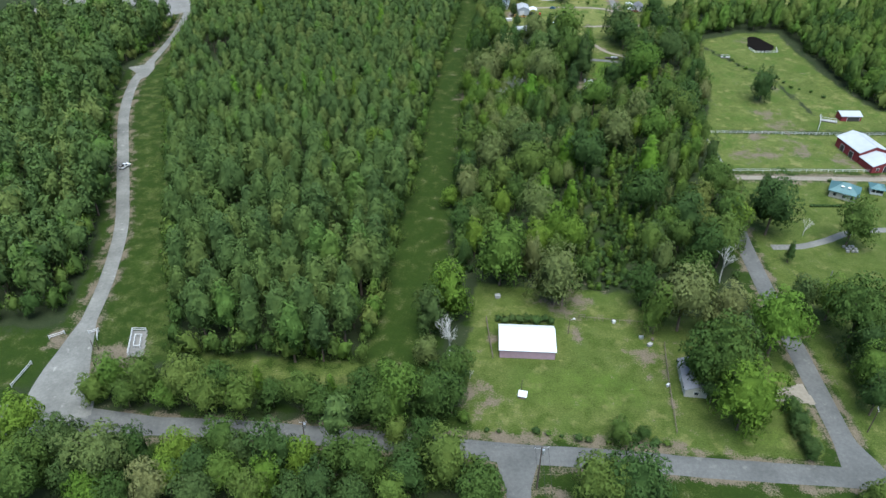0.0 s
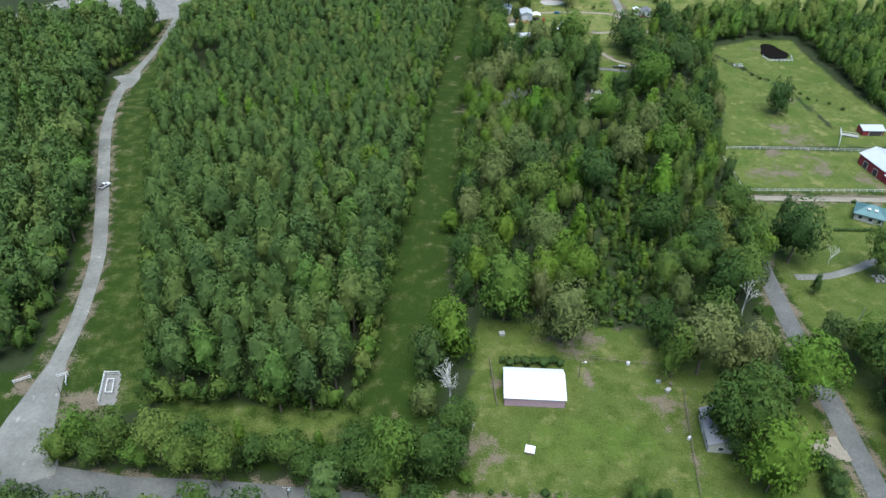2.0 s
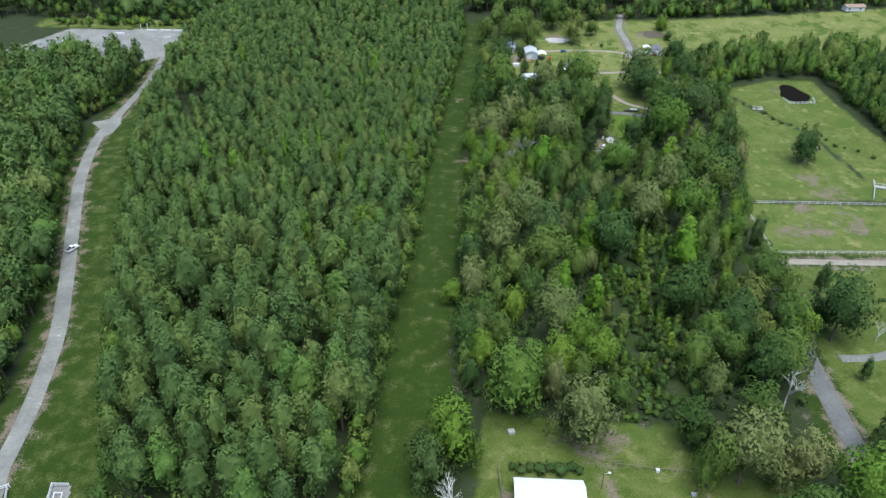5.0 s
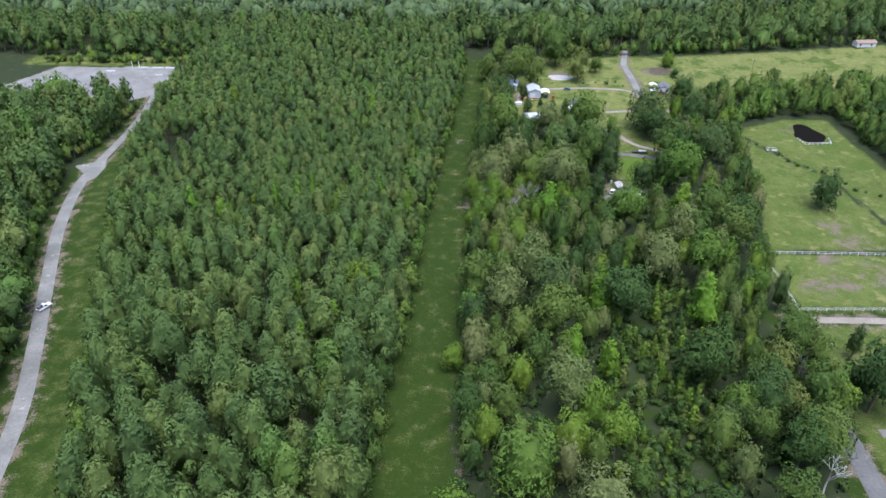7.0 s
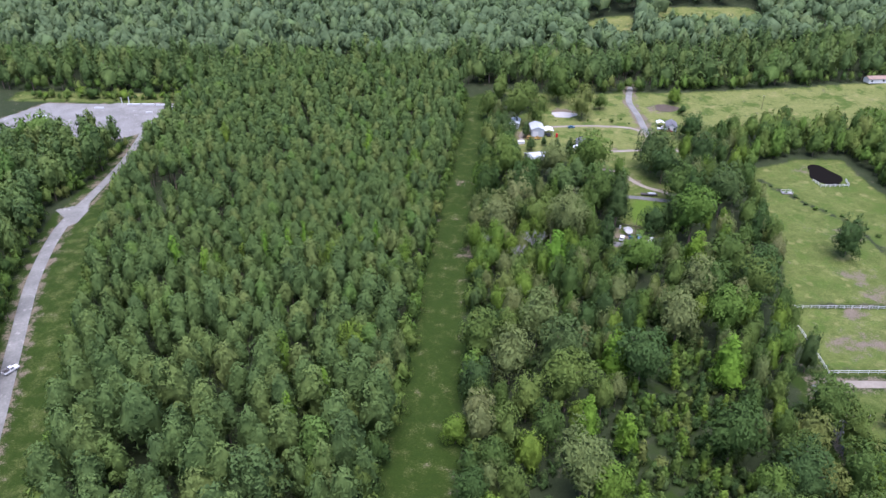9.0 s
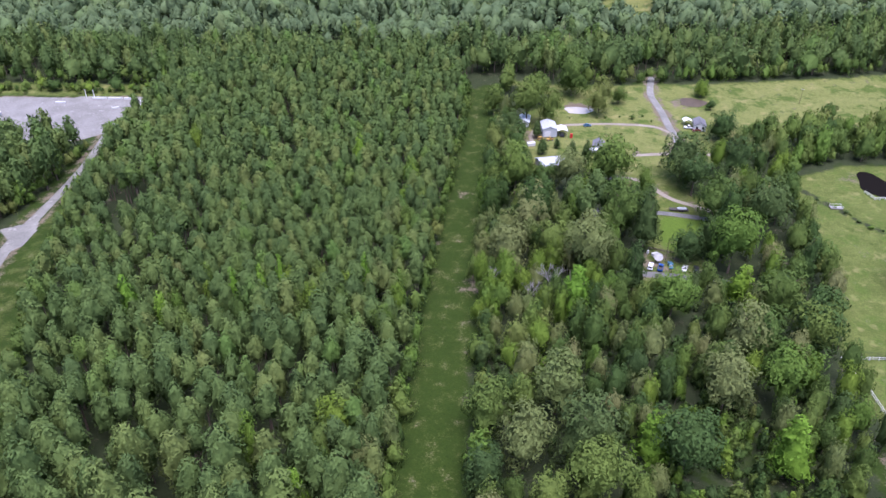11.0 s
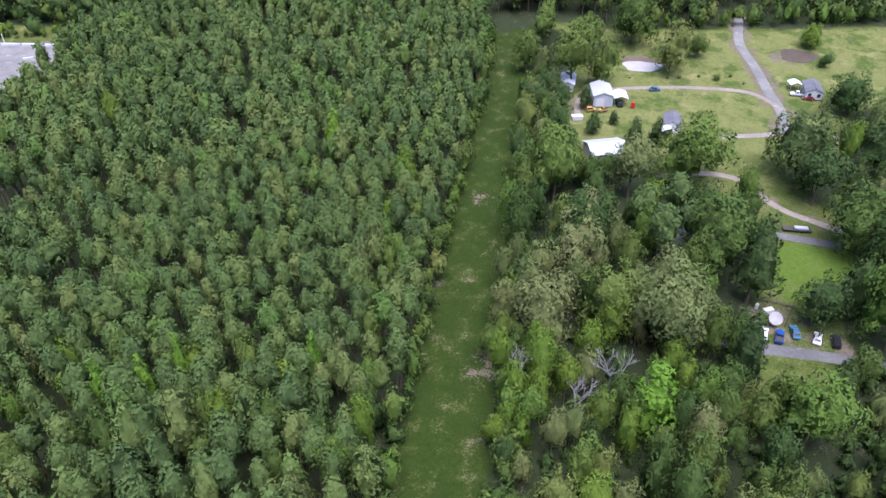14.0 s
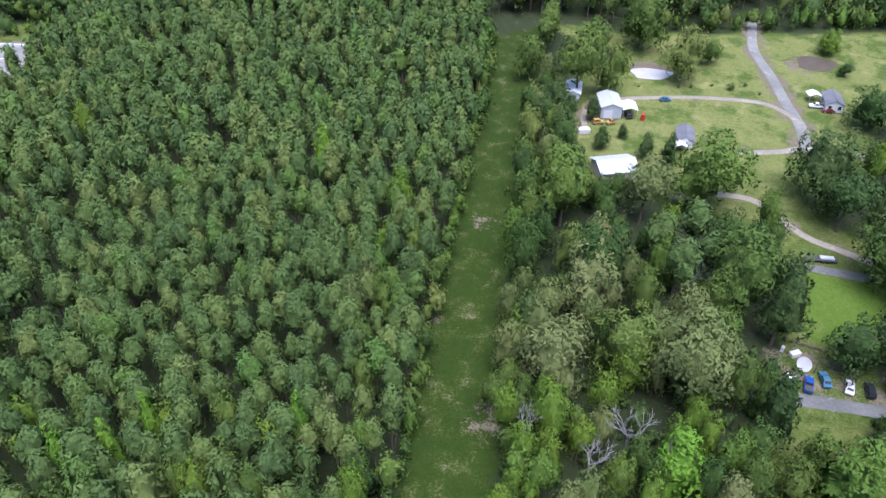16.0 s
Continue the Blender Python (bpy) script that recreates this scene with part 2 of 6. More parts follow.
MEADOW_EDGE = [(36, 431), (38, 402), (40, 395), (48, 399), (62, 402), (74, 376), (83, 377), (108, 403), (118, 403), (143, 453), (60, 473), (38, 457)]
VERGE = [(-92, 133), (-69, 141), (-77, 159), (-83, 178), (-89, 195), (-95, 216), (-101, 233), (-107, 252), (-118, 280), (-128, 312), (-134, 340), (-139, 370), (-147, 372), (-148, 345),
         (-140, 298), (-128, 262), (-116, 228), (-107, 203), (-101, 175), (-98, 150)]
CLEARINGS = [LOT_BACK, FRONT_STRIP, WEST_FIELD, VERGE, CORRIDOR, MEADOW_EDGE, LOT, STRIP, YARD, LEFT_LAWN, EAST_LAWN, PADDOCK, PASTURE, HOUSE_FIELD, GREEN, CAR_PARK, TRACK_GRASS, FAR_FIELD_A, FAR_FIELD_B]
ROADS = [(GRAVEL_LINE, 5.4), (MAIN_LINE, 6.0), (SIDE_LINE, 5.5), (RIGHT_LINE, 6.0), (BARN_LINE, 4.0), (COUNTY_LINE, 5.0), (HOUSE_DRIVE, 3.0), (DIRT_LINE, 3.0), (LANE_LINE, 3.0)]
PLANTATION = [(-68, 140), (-22, 138), (-19, 165), (-16, 200), (-11, 258), (-6, 316), (1, 375), (8, 434), (13, 486), (12, 500), (-60, 520), (-134, 495), (-138, 470), (-142, 430), (-139, 400),
              (-136, 370), (-131, 340), (-124, 312), (-114, 280), (-104, 252), (-98, 233), (-92, 216), (-86, 195), (-80, 178), (-74, 159), (-68, 141)]
LEFT_WOODS = [(-110, 156), (-115, 190), (-123, 226), (-136, 261), (-149, 297), (-158, 335), (-166, 352), (-160, 362), (-156, 380), (-156, 418), (-163, 422), (-182, 417), (-196, 410), (-240, 406), (-262, 430), (-420, 430), (-420, 150)]
BRUSH = [(56, 259), (79, 272), (82, 237), (77, 205), (67, 178), (42, 178), (38, 188), (46, 222)]
GLADE = [(-124, 369), (-107, 369), (-104, 346), (-119, 343)]
RIGHT_WOODS = [(5, 176), (62, 176), (95, 178), (99, 240), (110, 250), (110, 284), (120, 304), (130, 340), (137, 380), (142, 394), (172, 405), (196, 403), (197, 375), (200, 330), (206, 305), (330, 300),
               (330, 430), (240, 428), (178, 430), (147, 426), (122, 421), (112, 404), (98, 402), (66, 400), (48, 404), (40, 394), (35, 404), (38, 420), (34, 432), (30, 452), (36, 486), (30, 490), (22, 441), (20, 400),
               (16, 339), (12, 297), (8, 238)]


# ---- ground ----
def grid_mesh(name, xs, ys):
    X, Y = np.meshgrid(xs, ys)
    v = np.stack([X.ravel(), Y.ravel(), ground_z(X, Y).ravel()], 1)
    nx, ny = len(xs), len(ys)
    i = (np.arange(ny - 1)[:, None] * nx + np.arange(nx - 1)[None]).ravel()
    f = np.stack([i, i + 1, i + nx + 1, i + nx], 1)
    return fast_mesh(name, v, f)


def fast_mesh(name, v, f, tint=None, smooth=False, normals=None):
    """A mesh from vertex and face arrays (faces all triangles or all quads)."""
    me = bpy.data.meshes.new(name)
    n = f.shape[1]
    me.vertices.add(len(v))
    me.vertices.foreach_set("co", np.asarray(v, np.float32).ravel())
    me.loops.add(len(f) * n)
    me.loops.foreach_set("vertex_index", np.asarray(f, np.int32).ravel())
    me.polygons.add(len(f))
    me.polygons.foreach_set("loop_start", np.arange(0, len(f) * n, n, dtype=np.int32))
    me.update(calc_edges=True)
    if smooth:
        me.polygons.foreach_set("use_smooth", np.ones(len(f), bool))
    if tint is not None:
        a = me.attributes.new("tint", "FLOAT", "POINT")
        a.data.foreach_set("value", np.asarray(tint, np.float32))
    if normals is not None:
        a = me.attributes.new("custom_normal", "FLOAT_VECTOR", "POINT")
        a.data.foreach_set("vector", np.asarray(normals, np.float32).ravel())
        me.update()
    return me


def spread(lo, hi, step, far):
    """Even steps over the middle, widening steps out to the horizon."""
    mid = np.arange(lo, hi + step, step)
    out = np.cumsum(step * 1.35 ** np.arange(1, 40))
    out = out[out < far]
    return np.concatenate([lo - out[::-1], mid, mid[-1] + out])


def build_ground():
    xs, ys = spread(-330.0, 330.0, 2.5, 3000), spread(40.0, 640.0, 2.5, 3500)
    me = grid_mesh("ground", xs, ys)
    n = len(me.vertices)
    co = np.empty(n * 3, np.float32)
    me.vertices.foreach_get("co", co)
    x, y = co.reshape(-1, 3)[:, 0], co.reshape(-1, 3)[:, 1]
    a, b = np.zeros((n, 4), np.float32), np.zeros((n, 4), np.float32)

    def soft(p):
        return sum(inside(p, x + dx, y + dy).astype(np.float32) for dx, dy in ((0, 0), (2.5, 0), (-2.5, 0), (0, 2.5), (0, -2.5), (1.7, 1.7), (-1.7, 1.7), (1.7, -1.7), (-1.7, -1.7))) / 9

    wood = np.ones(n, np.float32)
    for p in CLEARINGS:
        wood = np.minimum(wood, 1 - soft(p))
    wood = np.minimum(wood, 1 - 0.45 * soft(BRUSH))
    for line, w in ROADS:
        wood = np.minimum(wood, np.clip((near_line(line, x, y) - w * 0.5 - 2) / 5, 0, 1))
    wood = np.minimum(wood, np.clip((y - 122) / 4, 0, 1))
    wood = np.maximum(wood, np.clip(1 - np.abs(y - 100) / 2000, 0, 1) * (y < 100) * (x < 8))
    for p, lush, dry in ((YARD, 1.0, 0.30), (GREEN, 1.2, 0.0), (EAST_LAWN, 1.0, 0.28), (STRIP, 0.18, 0.0), (PASTURE, 1.0, 0.46), (PADDOCK, 1.0, 0.56),
                         (HOUSE_FIELD, 0.9, 0.95), (TRACK_GRASS, 0.8, 0.4), (CORRIDOR, 0.7, 0.3), (MEADOW_EDGE, 0.9, 0.6), (GLADE, 0.3, 0.45), (BRUSH, 0.35, 0.0), (VERGE, 0.12, 0.08), (FRONT_STRIP, 0.5, 0.2), (LOT_BACK, 0.7, 0.4), (WEST_FIELD, 0.5, 0.8), (FAR_FIELD_A, 0.6, 1.0), (FAR_FIELD_B, 0.6, 1.0)):
        k = soft(p)
        a[:, 0] = np.maximum(a[:, 0], k * lush)
        a[:, 1] = np.maximum(a[:, 1], k * dry)
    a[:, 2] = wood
    a[:, 3] = b[:, 3] = 1
    for line, w in ROADS:
        d = near_line(line, x, y)
        b[:, 0] = np.maximum(b[:, 0], np.clip((0.75 if w > 3.5 else 0.5) - np.abs(d - w * 0.5) / 4, 0, 1))
    b[:, 0] = np.maximum(b[:, 0], 0.5 * soft(CAR_PARK))
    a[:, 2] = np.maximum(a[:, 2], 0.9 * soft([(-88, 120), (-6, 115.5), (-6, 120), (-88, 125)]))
    b[:, 1] = np.maximum(soft(GREEN), 0.44 * np.clip(1.5 - np.hypot((x - 38) / 25, (y - 131) / 12), 0, 1))
    b[:, 1] = np.maximum(b[:, 1], 0.45 * np.clip(1.5 - np.hypot((x - 78) / 13, (y - 115) / 5), 0, 1))
    b[:, 1] = np.maximum(b[:, 1], 0.40 * soft(PADDOCK) + 0.36 * soft(PASTURE))
    b[:, 0] = np.maximum(b[:, 0], np.clip(0.72 - near_line([(6, 116), (30, 113.6), (60, 111.4)], x, y) / 5, 0, 1))
    b[:, 0] = np.maximum(b[:, 0], np.clip(0.62 - near_line([(36, 158), (64, 155.5)], x, y) / 3, 0, 1))
    b[:, 0] = np.maximum(b[:, 0], np.clip(0.60 - near_line([(30, 170), (38, 160), (40, 150)], x, y) / 5, 0, 1))
    b[:, 0] = np.maximum(b[:, 0], np.clip(0.55 - near_line([(62, 147), (59, 116)], x, y) / 2.5, 0, 1))
    b[:, 0] = np.maximum(b[:, 0], np.clip(0.78 - near_line([(-108, 150), (-103, 143)], x, y) / 5, 0, 1))
    b[:, 0] = np.maximum(b[:, 0], np.clip(0.70 - near_line([(22, 104), (28, 96)], x, y) / 6, 0, 1))
    a[:, 2] = np.maximum(a[:, 2], np.clip(0.85 - near_line([(144, 382), (152, 365), (166, 341), (171, 300)], x, y) / 3.2, 0, 1))
    b[inside(LOT, x, y), 0] = 0.8
    for cx, cy, r, s in ((38, 168, 9, 0.6), (16, 150, 4, 0.5), (11, 128, 7, 0.55), (58, 142, 8, 0.45), (-88, 138, 9, 0.7), (9, 318, 5, 0.38), (137, 279, 5, 0.8), (152, 289, 9, 0.5), (126, 262, 7, 0.55), (150, 268, 10, 0.5), (166, 258, 8, 0.5), (150, 302, 8, 0.42), (160, 330, 9, 0.38), (135, 264, 8, 0.5),
                         (44, 434, 6, 0.9), (67.5, 465, 5, 0.9), (170, 390, 6, 0.5), (120, 466, 7, 0.5), (7, 186, 7, 0.35), (10, 378, 5, 0.38)):
        b[:, 0] = np.maximum(b[:, 0], s * np.clip(1.4 - np.hypot(x - cx, y - cy) / r, 0, 1))
    for name, arr in (("zone_a", a), ("zone_b", b)):
        at = me.attributes.new(name, "FLOAT_COLOR", "POINT")
        at.data.foreach_set("color", arr.ravel())
    me.polygons.foreach_set("use_smooth", np.ones(len(me.polygons), bool))
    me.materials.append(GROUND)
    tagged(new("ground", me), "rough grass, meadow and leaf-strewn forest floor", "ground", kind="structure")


def ribbon(name, line, width, mat, label, lift=0.06, flare=(), step=2.5, kind="structure"):
    """A road laid over the ground along a line, with slightly uneven edges and a cambered middle."""
    pts = [Vector((*p, 0)) for p in line]
    out = []
    for p0, p1, p2, p3 in zip([pts[0]] + pts[:-2], pts[:-1], pts[1:], pts[2:] + [pts[-1]]):
        n = max(2, int((p2 - p1).length / step))
        for k in range(n):
            s = k / n
            out.append(0.5 * (2 * p1 + (p2 - p0) * s + (2 * p0 - 5 * p1 + 4 * p2 - p3) * s * s + (3 * p1 - p0 - 3 * p2 + p3) * s**3))
    out.append(pts[-1])
    vs, fs = [], []
    for i, p in enumerate(out):
        d = (out[min(i + 1, len(out) - 1)] - out[max(i - 1, 0)]).normalized()
        side = Vector((-d.y, d.x, 0))
        w = width
        for fx, fy, r, extra in flare:
            w += extra * max(0, 1 - (p - Vector((fx, fy, 0))).length / r)
        for k, q in enumerate((-0.5, -0.46, -0.2, 0.2, 0.46, 0.5)):
            wob = 1 + 0.05 * noise.noise(Vector((p.x * 0.15, p.y * 0.15, q * 9)))
            v = p + side * (q * w * wob)
            z = gz(v.x, v.y) + (lift + 0.05 * (1 - abs(q) * 2) if 0 < k < 5 else -0.05)
            vs.append((v.x, v.y, z))
        if i:
            a = 6 * (i - 1)
            fs += [(a + k, a + k + 1, a + k + 7, a + k + 6) for k in range(5)]
    me = fast_mesh(name, np.array(vs), np.array(fs), smooth=True)
    me.materials.append(mat)
    return tagged(new(name, me), label, "road", kind=kind)


def patch(name, poly, mat, label, category, lift=0.05, step=2.0):
    """A flat area laid over the ground inside a polygon, with a turned-down rim."""
    px, py = zip(*poly)
    xs, ys = np.arange(min(px) - step, max(px) + step, step), np.arange(min(py) - step, max(py) + step, step)
    X, Y = np.meshgrid(xs, ys)
    ins = inside(poly, X, Y)
    Z = ground_z(X, Y) + np.where(ins, lift, -0.25)
    nx = len(xs)
    idx = np.arange(X.size).reshape(X.shape)
    keep = ins[:-1, :-1] | ins[1:, :-1] | ins[:-1, 1:] | ins[1:, 1:]
    i = idx[:-1, :-1][keep]
    f = np.stack([i, i + 1, i + nx + 1, i + nx], 1)
    used = np.unique(f)
    remap = np.zeros(X.size, int)
    remap[used] = np.arange(len(used))
    me = fast_mesh(name, np.stack([X.ravel(), Y.ravel(), Z.ravel()], 1)[used], remap[f], smooth=True)
    me.materials.append(mat)
    return tagged(new(name, me), label, category, kind="structure")


build_ground()
ribbon("road", MAIN_LINE, 6.0, ASPHALT, "grey worn asphalt country road without markings", flare=[(-95, 118, 26, 6)])
ribbon("gravel_road", GRAVEL_LINE, 4.7, GRAVEL, "pale gravel road winding between woods", 0.09, flare=[(-95, 122, 34, 13), (-152, 400, 56, -1.7)])
patch("turnaround", [(-160, 351), (-154, 354.5), (-149, 359), (-146, 350), (-146, 340), (-149.5, 335), (-151.5, 342), (-156.5, 347)], GRAVEL, "widened pale gravel turning place on the road", "road", 0.14, 0.8)
ribbon("side_road", SIDE_LINE, 5.5, ASPHALT, "grey asphalt side road", 0.08, flare=[(19, 108, 9, 5)])
ribbon("lane", RIGHT_LINE, 5.6, ASPHALT, "grey asphalt lane past the houses", 0.1, flare=[(99, 105, 9, 5)])
ribbon("barn_drive", BARN_LINE, 3.2, SAND, "sandy farm drive along the paddock fence")
ribbon("county_road", COUNTY_LINE, 3.6, GRAVEL, "pale narrow road through the meadow")
ribbon("house_drive", HOUSE_DRIVE, 2.1, SAND, "curved pale gravel drive across the meadow", 0.08)
ribbon("meadow_lane", LANE_LINE, 2.4, SAND, "narrow pale lane in the meadow")
ribbon("dirt_track", DIRT_LINE, 2.4, SAND, "bare sandy track through grass")
ribbon("paved_drive", [(72, 366), (84, 364.5), (90, 363), (100, 360)], 3.0, ASPHALT, "short grey paved drive beside a lawn")
ribbon("parking_drive", [(58, 327), (68, 324.5), (78, 323), (90, 320.5), (100, 317)], 3.4, ASPHALT, "grey drive beside parked cars")
patch("gravel_lot", LOT, PALE, "wide bare pale gravel lot", "lot")
patch("driveway", [(84, 126), (86, 130), (96, 133), (97, 125), (90, 126.5)], SAND, "short pale concrete driveway", "driveway", 0.12, 0.5)


# ---- trees ----
def ico(sub):
    bm = bmesh.new()
    bmesh.ops.create_icosphere(bm, subdivisions=sub, radius=1)
    v = np.array([q.co[:] for q in bm.verts])
    f = np.array([[q.index for q in p.verts] for p in bm.faces])
    bm.free()
    return v, f


ICO = {n: ico(n) for n in (1, 2, 3)}


def lobes_of(kind, rng):
    """Rounded masses that make up a crown: centre, radii. Unit tree: height 1."""
    out = []
    if kind in ("pine", "edge_pine"):
        low, n = (0.53, 22) if kind == "pine" else (0.30, 30)
        for i in range(n):
            k = (i + 0.5) / n
            env = 0.128 * min(1.0, 0.45 + 2.2 * k) * (1 - max(k - 0.38, 0) / 0.62) ** 0.38
            a = i * 2.4 + rng.uniform(-0.6, 0.6)
            q = rng.uniform(0.55, 1.05)
            r = rng.uniform(0.046, 0.074) * (1.05 - 0.25 * k)
            out.append((env * q * math.cos(a), env * q * math.sin(a), low + (0.935 - low) * k, r, r * rng.uniform(1.1, 1.7)))
        out.append((0, 0, 0.94, 0.034, 0.06))
    elif kind in ("hard", "full"):
        masses = [(0, 0, 0.56, 0.185, 0.34, 22)]
        turn = rng.uniform(0, 6.3)
        for i in range(5):
            a = turn + i * 1.26 + rng.uniform(-0.4, 0.4)
            o = rng.uniform(0.12, 0.20)
            masses.append((o * math.cos(a), o * math.sin(a), rng.uniform(0.22, 0.64), rng.uniform(0.095, 0.14), rng.uniform(0.14, 0.22), 8))
        for mx, my, mz, mr, mh, n in masses:
            for i in range(n):
                k = (i + 0.5) / n
                el = math.asin(-0.72 + 1.69 * k)
                a = i * 2.4 + rng.uniform(-0.7, 0.7)
                q = rng.uniform(0.62, 1.08)
                r = rng.uniform(0.046, 0.088)
                out.append((mx + mr * q * math.cos(el) * math.cos(a), my + mr * q * math.cos(el) * math.sin(a), mz + mh * q * math.sin(el), r, r * rng.uniform(1.05, 1.75)))
    elif kind in ("spire", "sapling"):
        n = 16
        for i in range(n):
            h = 0.22 + 0.70 * i / (n - 1)
            r = 0.085 * (1.1 - 0.62 * i / (n - 1)) * rng.uniform(0.8, 1.15)
            off = 0.085 * (1.0 - 0.8 * i / (n - 1)) * rng.uniform(0.5, 1.2)
            a = i * 2.4 + rng.uniform(-0.5, 0.5)
            out.append((off * math.cos(a), off * math.sin(a), h, r, r * rng.uniform(1.1, 1.6)))
    else:
        for i in range(12):
            a = i * 2.4 + rng.uniform(-0.5, 0.5)
            R = 0.36 * math.sqrt((i + 0.3) / 12)
            out.append((R * math.cos(a), R * math.sin(a), rng.uniform(0.22, 0.78) - 0.55 * R, rng.uniform(0.11, 0.19), rng.uniform(0.16, 0.28)))
    return np.array(out)


def unit(a):
    return a / np.maximum(np.linalg.norm(a, axis=1), 1e-6)[:, None]


def crown_arrays(kind, seed, sprays, size, core, fill=(0.80, 0.93)):
    """Triangles of a crown with their normals: a lobed leafy mass and many small sprays of leaves standing out of it."""
    rng = np.random.default_rng(seed)
    L = lobes_of(kind, rng)
    R = L[:, [3, 3, 4]]
    c = np.array([L[:, 0].mean(), L[:, 1].mean(), L[:, 2].min() * 0.6 + L[:, 2].max() * 0.4])
    v, f = ICO[core]
    base = np.array([np.ptp(L[:, 0]) / 2 + 0.06, np.ptp(L[:, 1]) / 2 + 0.06, np.ptp(L[:, 2]) / 2 + 0.08])
    d = v * base
    best = np.full(len(v), 0.3)
    for k in np.linspace(0.3, 1.8, 46):
        q = (((c + d * k)[:, None] - L[None, :, :3]) ** 2 / R[None] ** 2).sum(-1)
        best = np.where((q < 1.0).any(1), k, best)
    inner = c + d * best[:, None] * rng.uniform(*fill, (len(v), 1))
    q = ((inner[:, None] - L[None, :, :3]) ** 2 / R[None] ** 2).sum(-1).argmin(1)
    V, F, N = [inner], [f], [unit(unit(v / base) * 0.65 + unit((inner - L[q, :3]) / R[q]) * 0.45 + rng.normal(scale=0.15, size=v.shape))]
    w = L[:, 3] * L[:, 4]
    m = sprays * 5
    which = rng.choice(len(L), m, p=w / w.sum())
    n = rng.normal(size=(m, 3))
    n[:, 2] = n[:, 2] * 0.9 + 0.30
    n = unit(n)
    p = L[which, :3] + n * R[which] * rng.uniform(0.80, 1.08, (m, 1))
    q = ((p[:, None] - L[None, :, :3]) ** 2 / R[None] ** 2).sum(-1)
    good = (q < 0.55).sum(1) == 0
    p, n = p[good][:sprays], n[good][:sprays]
    soft = unit(n * 0.5 + unit((p - c) / base**2) * 0.62 + rng.normal(scale=0.12, size=n.shape))
    k = unit(soft + rng.normal(scale=0.36, size=n.shape))
    up = np.array([0, 0, 0.8]) + n * 0.3 + rng.normal(scale=0.45, size=n.shape)
    b = unit(up - k * (up * k).sum(1)[:, None])
    t = np.cross(k, b)
    s = size * rng.uniform(0.55, 1.35, (len(p), 1))
    tri = np.stack([p - t * s * 0.40 - b * s * 0.6, p + t * s * 0.40 - b * s * 0.6 * rng.uniform(0.4, 1.2, (len(p), 1)), p + b * s * 1.05], 1).reshape(-1, 3)
    i = len(v) + 3 * np.arange(len(p))
    V.append(tri)
    F.append(np.stack([i, i + 2, i + 1], 1))
    N.append(np.repeat(soft, 3, axis=0))
    return np.concatenate(V), np.concatenate(F), np.concatenate(N)


def trunk_arrays(kind, seed):
    """A tapered, slightly leaning trunk with a few rising limbs."""
    rng = np.random.default_rng(seed)
    V, F = [], []

    def tube(points, radii, n=6):
        base = sum(len(a) for a in V)
        ring = []
        for p, r in zip(points, radii):
            a = np.arange(n) * 2 * math.pi / n
            ring.append(np.stack([p[0] + r * np.cos(a), p[1] + r * np.sin(a), np.full(n, p[2])], 1))
        V.append(np.concatenate(ring))
        for k in range(len(points) - 1):
            for j in range(n):
                a, b2 = base + k * n + j, base + k * n + (j + 1) % n
                F.append((a, b2, b2 + n))
                F.append((a, b2 + n, a + n))

    top = 0.9 if kind in ("pine", "spire") else 0.62
    lean = rng.normal(scale=0.012, size=2)
    zs = np.array([-0.03, 0.02, 0.25, 0.5, top])
    tube([(lean[0] * z / 0.5, lean[1] * z / 0.5, z) for z in zs], [0.017, 0.013, 0.011, 0.008, 0.003])
    for i in range({"pine": 2, "bush": 1}.get(kind, 4)):
        a, z0 = i * 2.4 + rng.uniform(0, 1), 0.3 + 0.08 * i
        R = 0.17 if kind in ("hard", "full") else 0.07
        tube([(0, 0, z0), (R * 0.5 * math.cos(a), R * 0.5 * math.sin(a), z0 + 0.09), (R * math.cos(a), R * math.sin(a), z0 + 0.2)], [0.007, 0.005, 0.002], 4)
    return np.concatenate(V), np.array(F)


def stem_arrays():
    """A plain tapered stem for a tree deep in the woods."""
    a = np.arange(4) * math.pi / 2
    ring = np.stack([np.cos(a), np.sin(a), np.zeros(4)], 1)
    v = np.concatenate([ring * r + np.array([0, 0, z]) for z, r in ((-0.03, 0.015), (0.45, 0.010), (0.85, 0.004))])
    f = [(k * 4 + j, k * 4 + (j + 1) % 4, k * 4 + 4 + (j + 1) % 4) for k in range(2) for j in range(4)]
    f += [(k * 4 + j, k * 4 + 4 + (j + 1) % 4, k * 4 + 4 + j) for k in range(2) for j in range(4)]
    return v, np.array(f), np.tile(ring, (3, 1))


def mesh_of(name, arrays, mat, tint=False):
    v, f = arrays[:2]
    me = fast_mesh(name, v, f, np.zeros(len(v)) if tint else None, tint, arrays[2] if tint else None)
    me.materials.append(mat)
    return me


TREE_MESHES = {}


def tree_parts(kind, seed, mat):
    key = (kind, seed, mat.name)
    if key not in TREE_MESHES:
        spec = {"pine": (850, 0.024, 2, (0.77, 0.91)), "hard": (1450, 0.028, 2, (0.72, 0.88)), "spire": (1300, 0.021, 2, (0.74, 0.88)), "bush": (230, 0.08, 1), "sapling": (260, 0.05, 1, (0.7, 0.85)), "full": (2900, 0.0230, 2, (0.64, 0.80))}[kind]
        crown = crown_arrays(kind, seed, *spec)
        TREE_MESHES[key] = (mesh_of("crown", crown, mat, True), mesh_of("trunk", trunk_arrays(kind, seed), BARK))
    return TREE_MESHES[key]


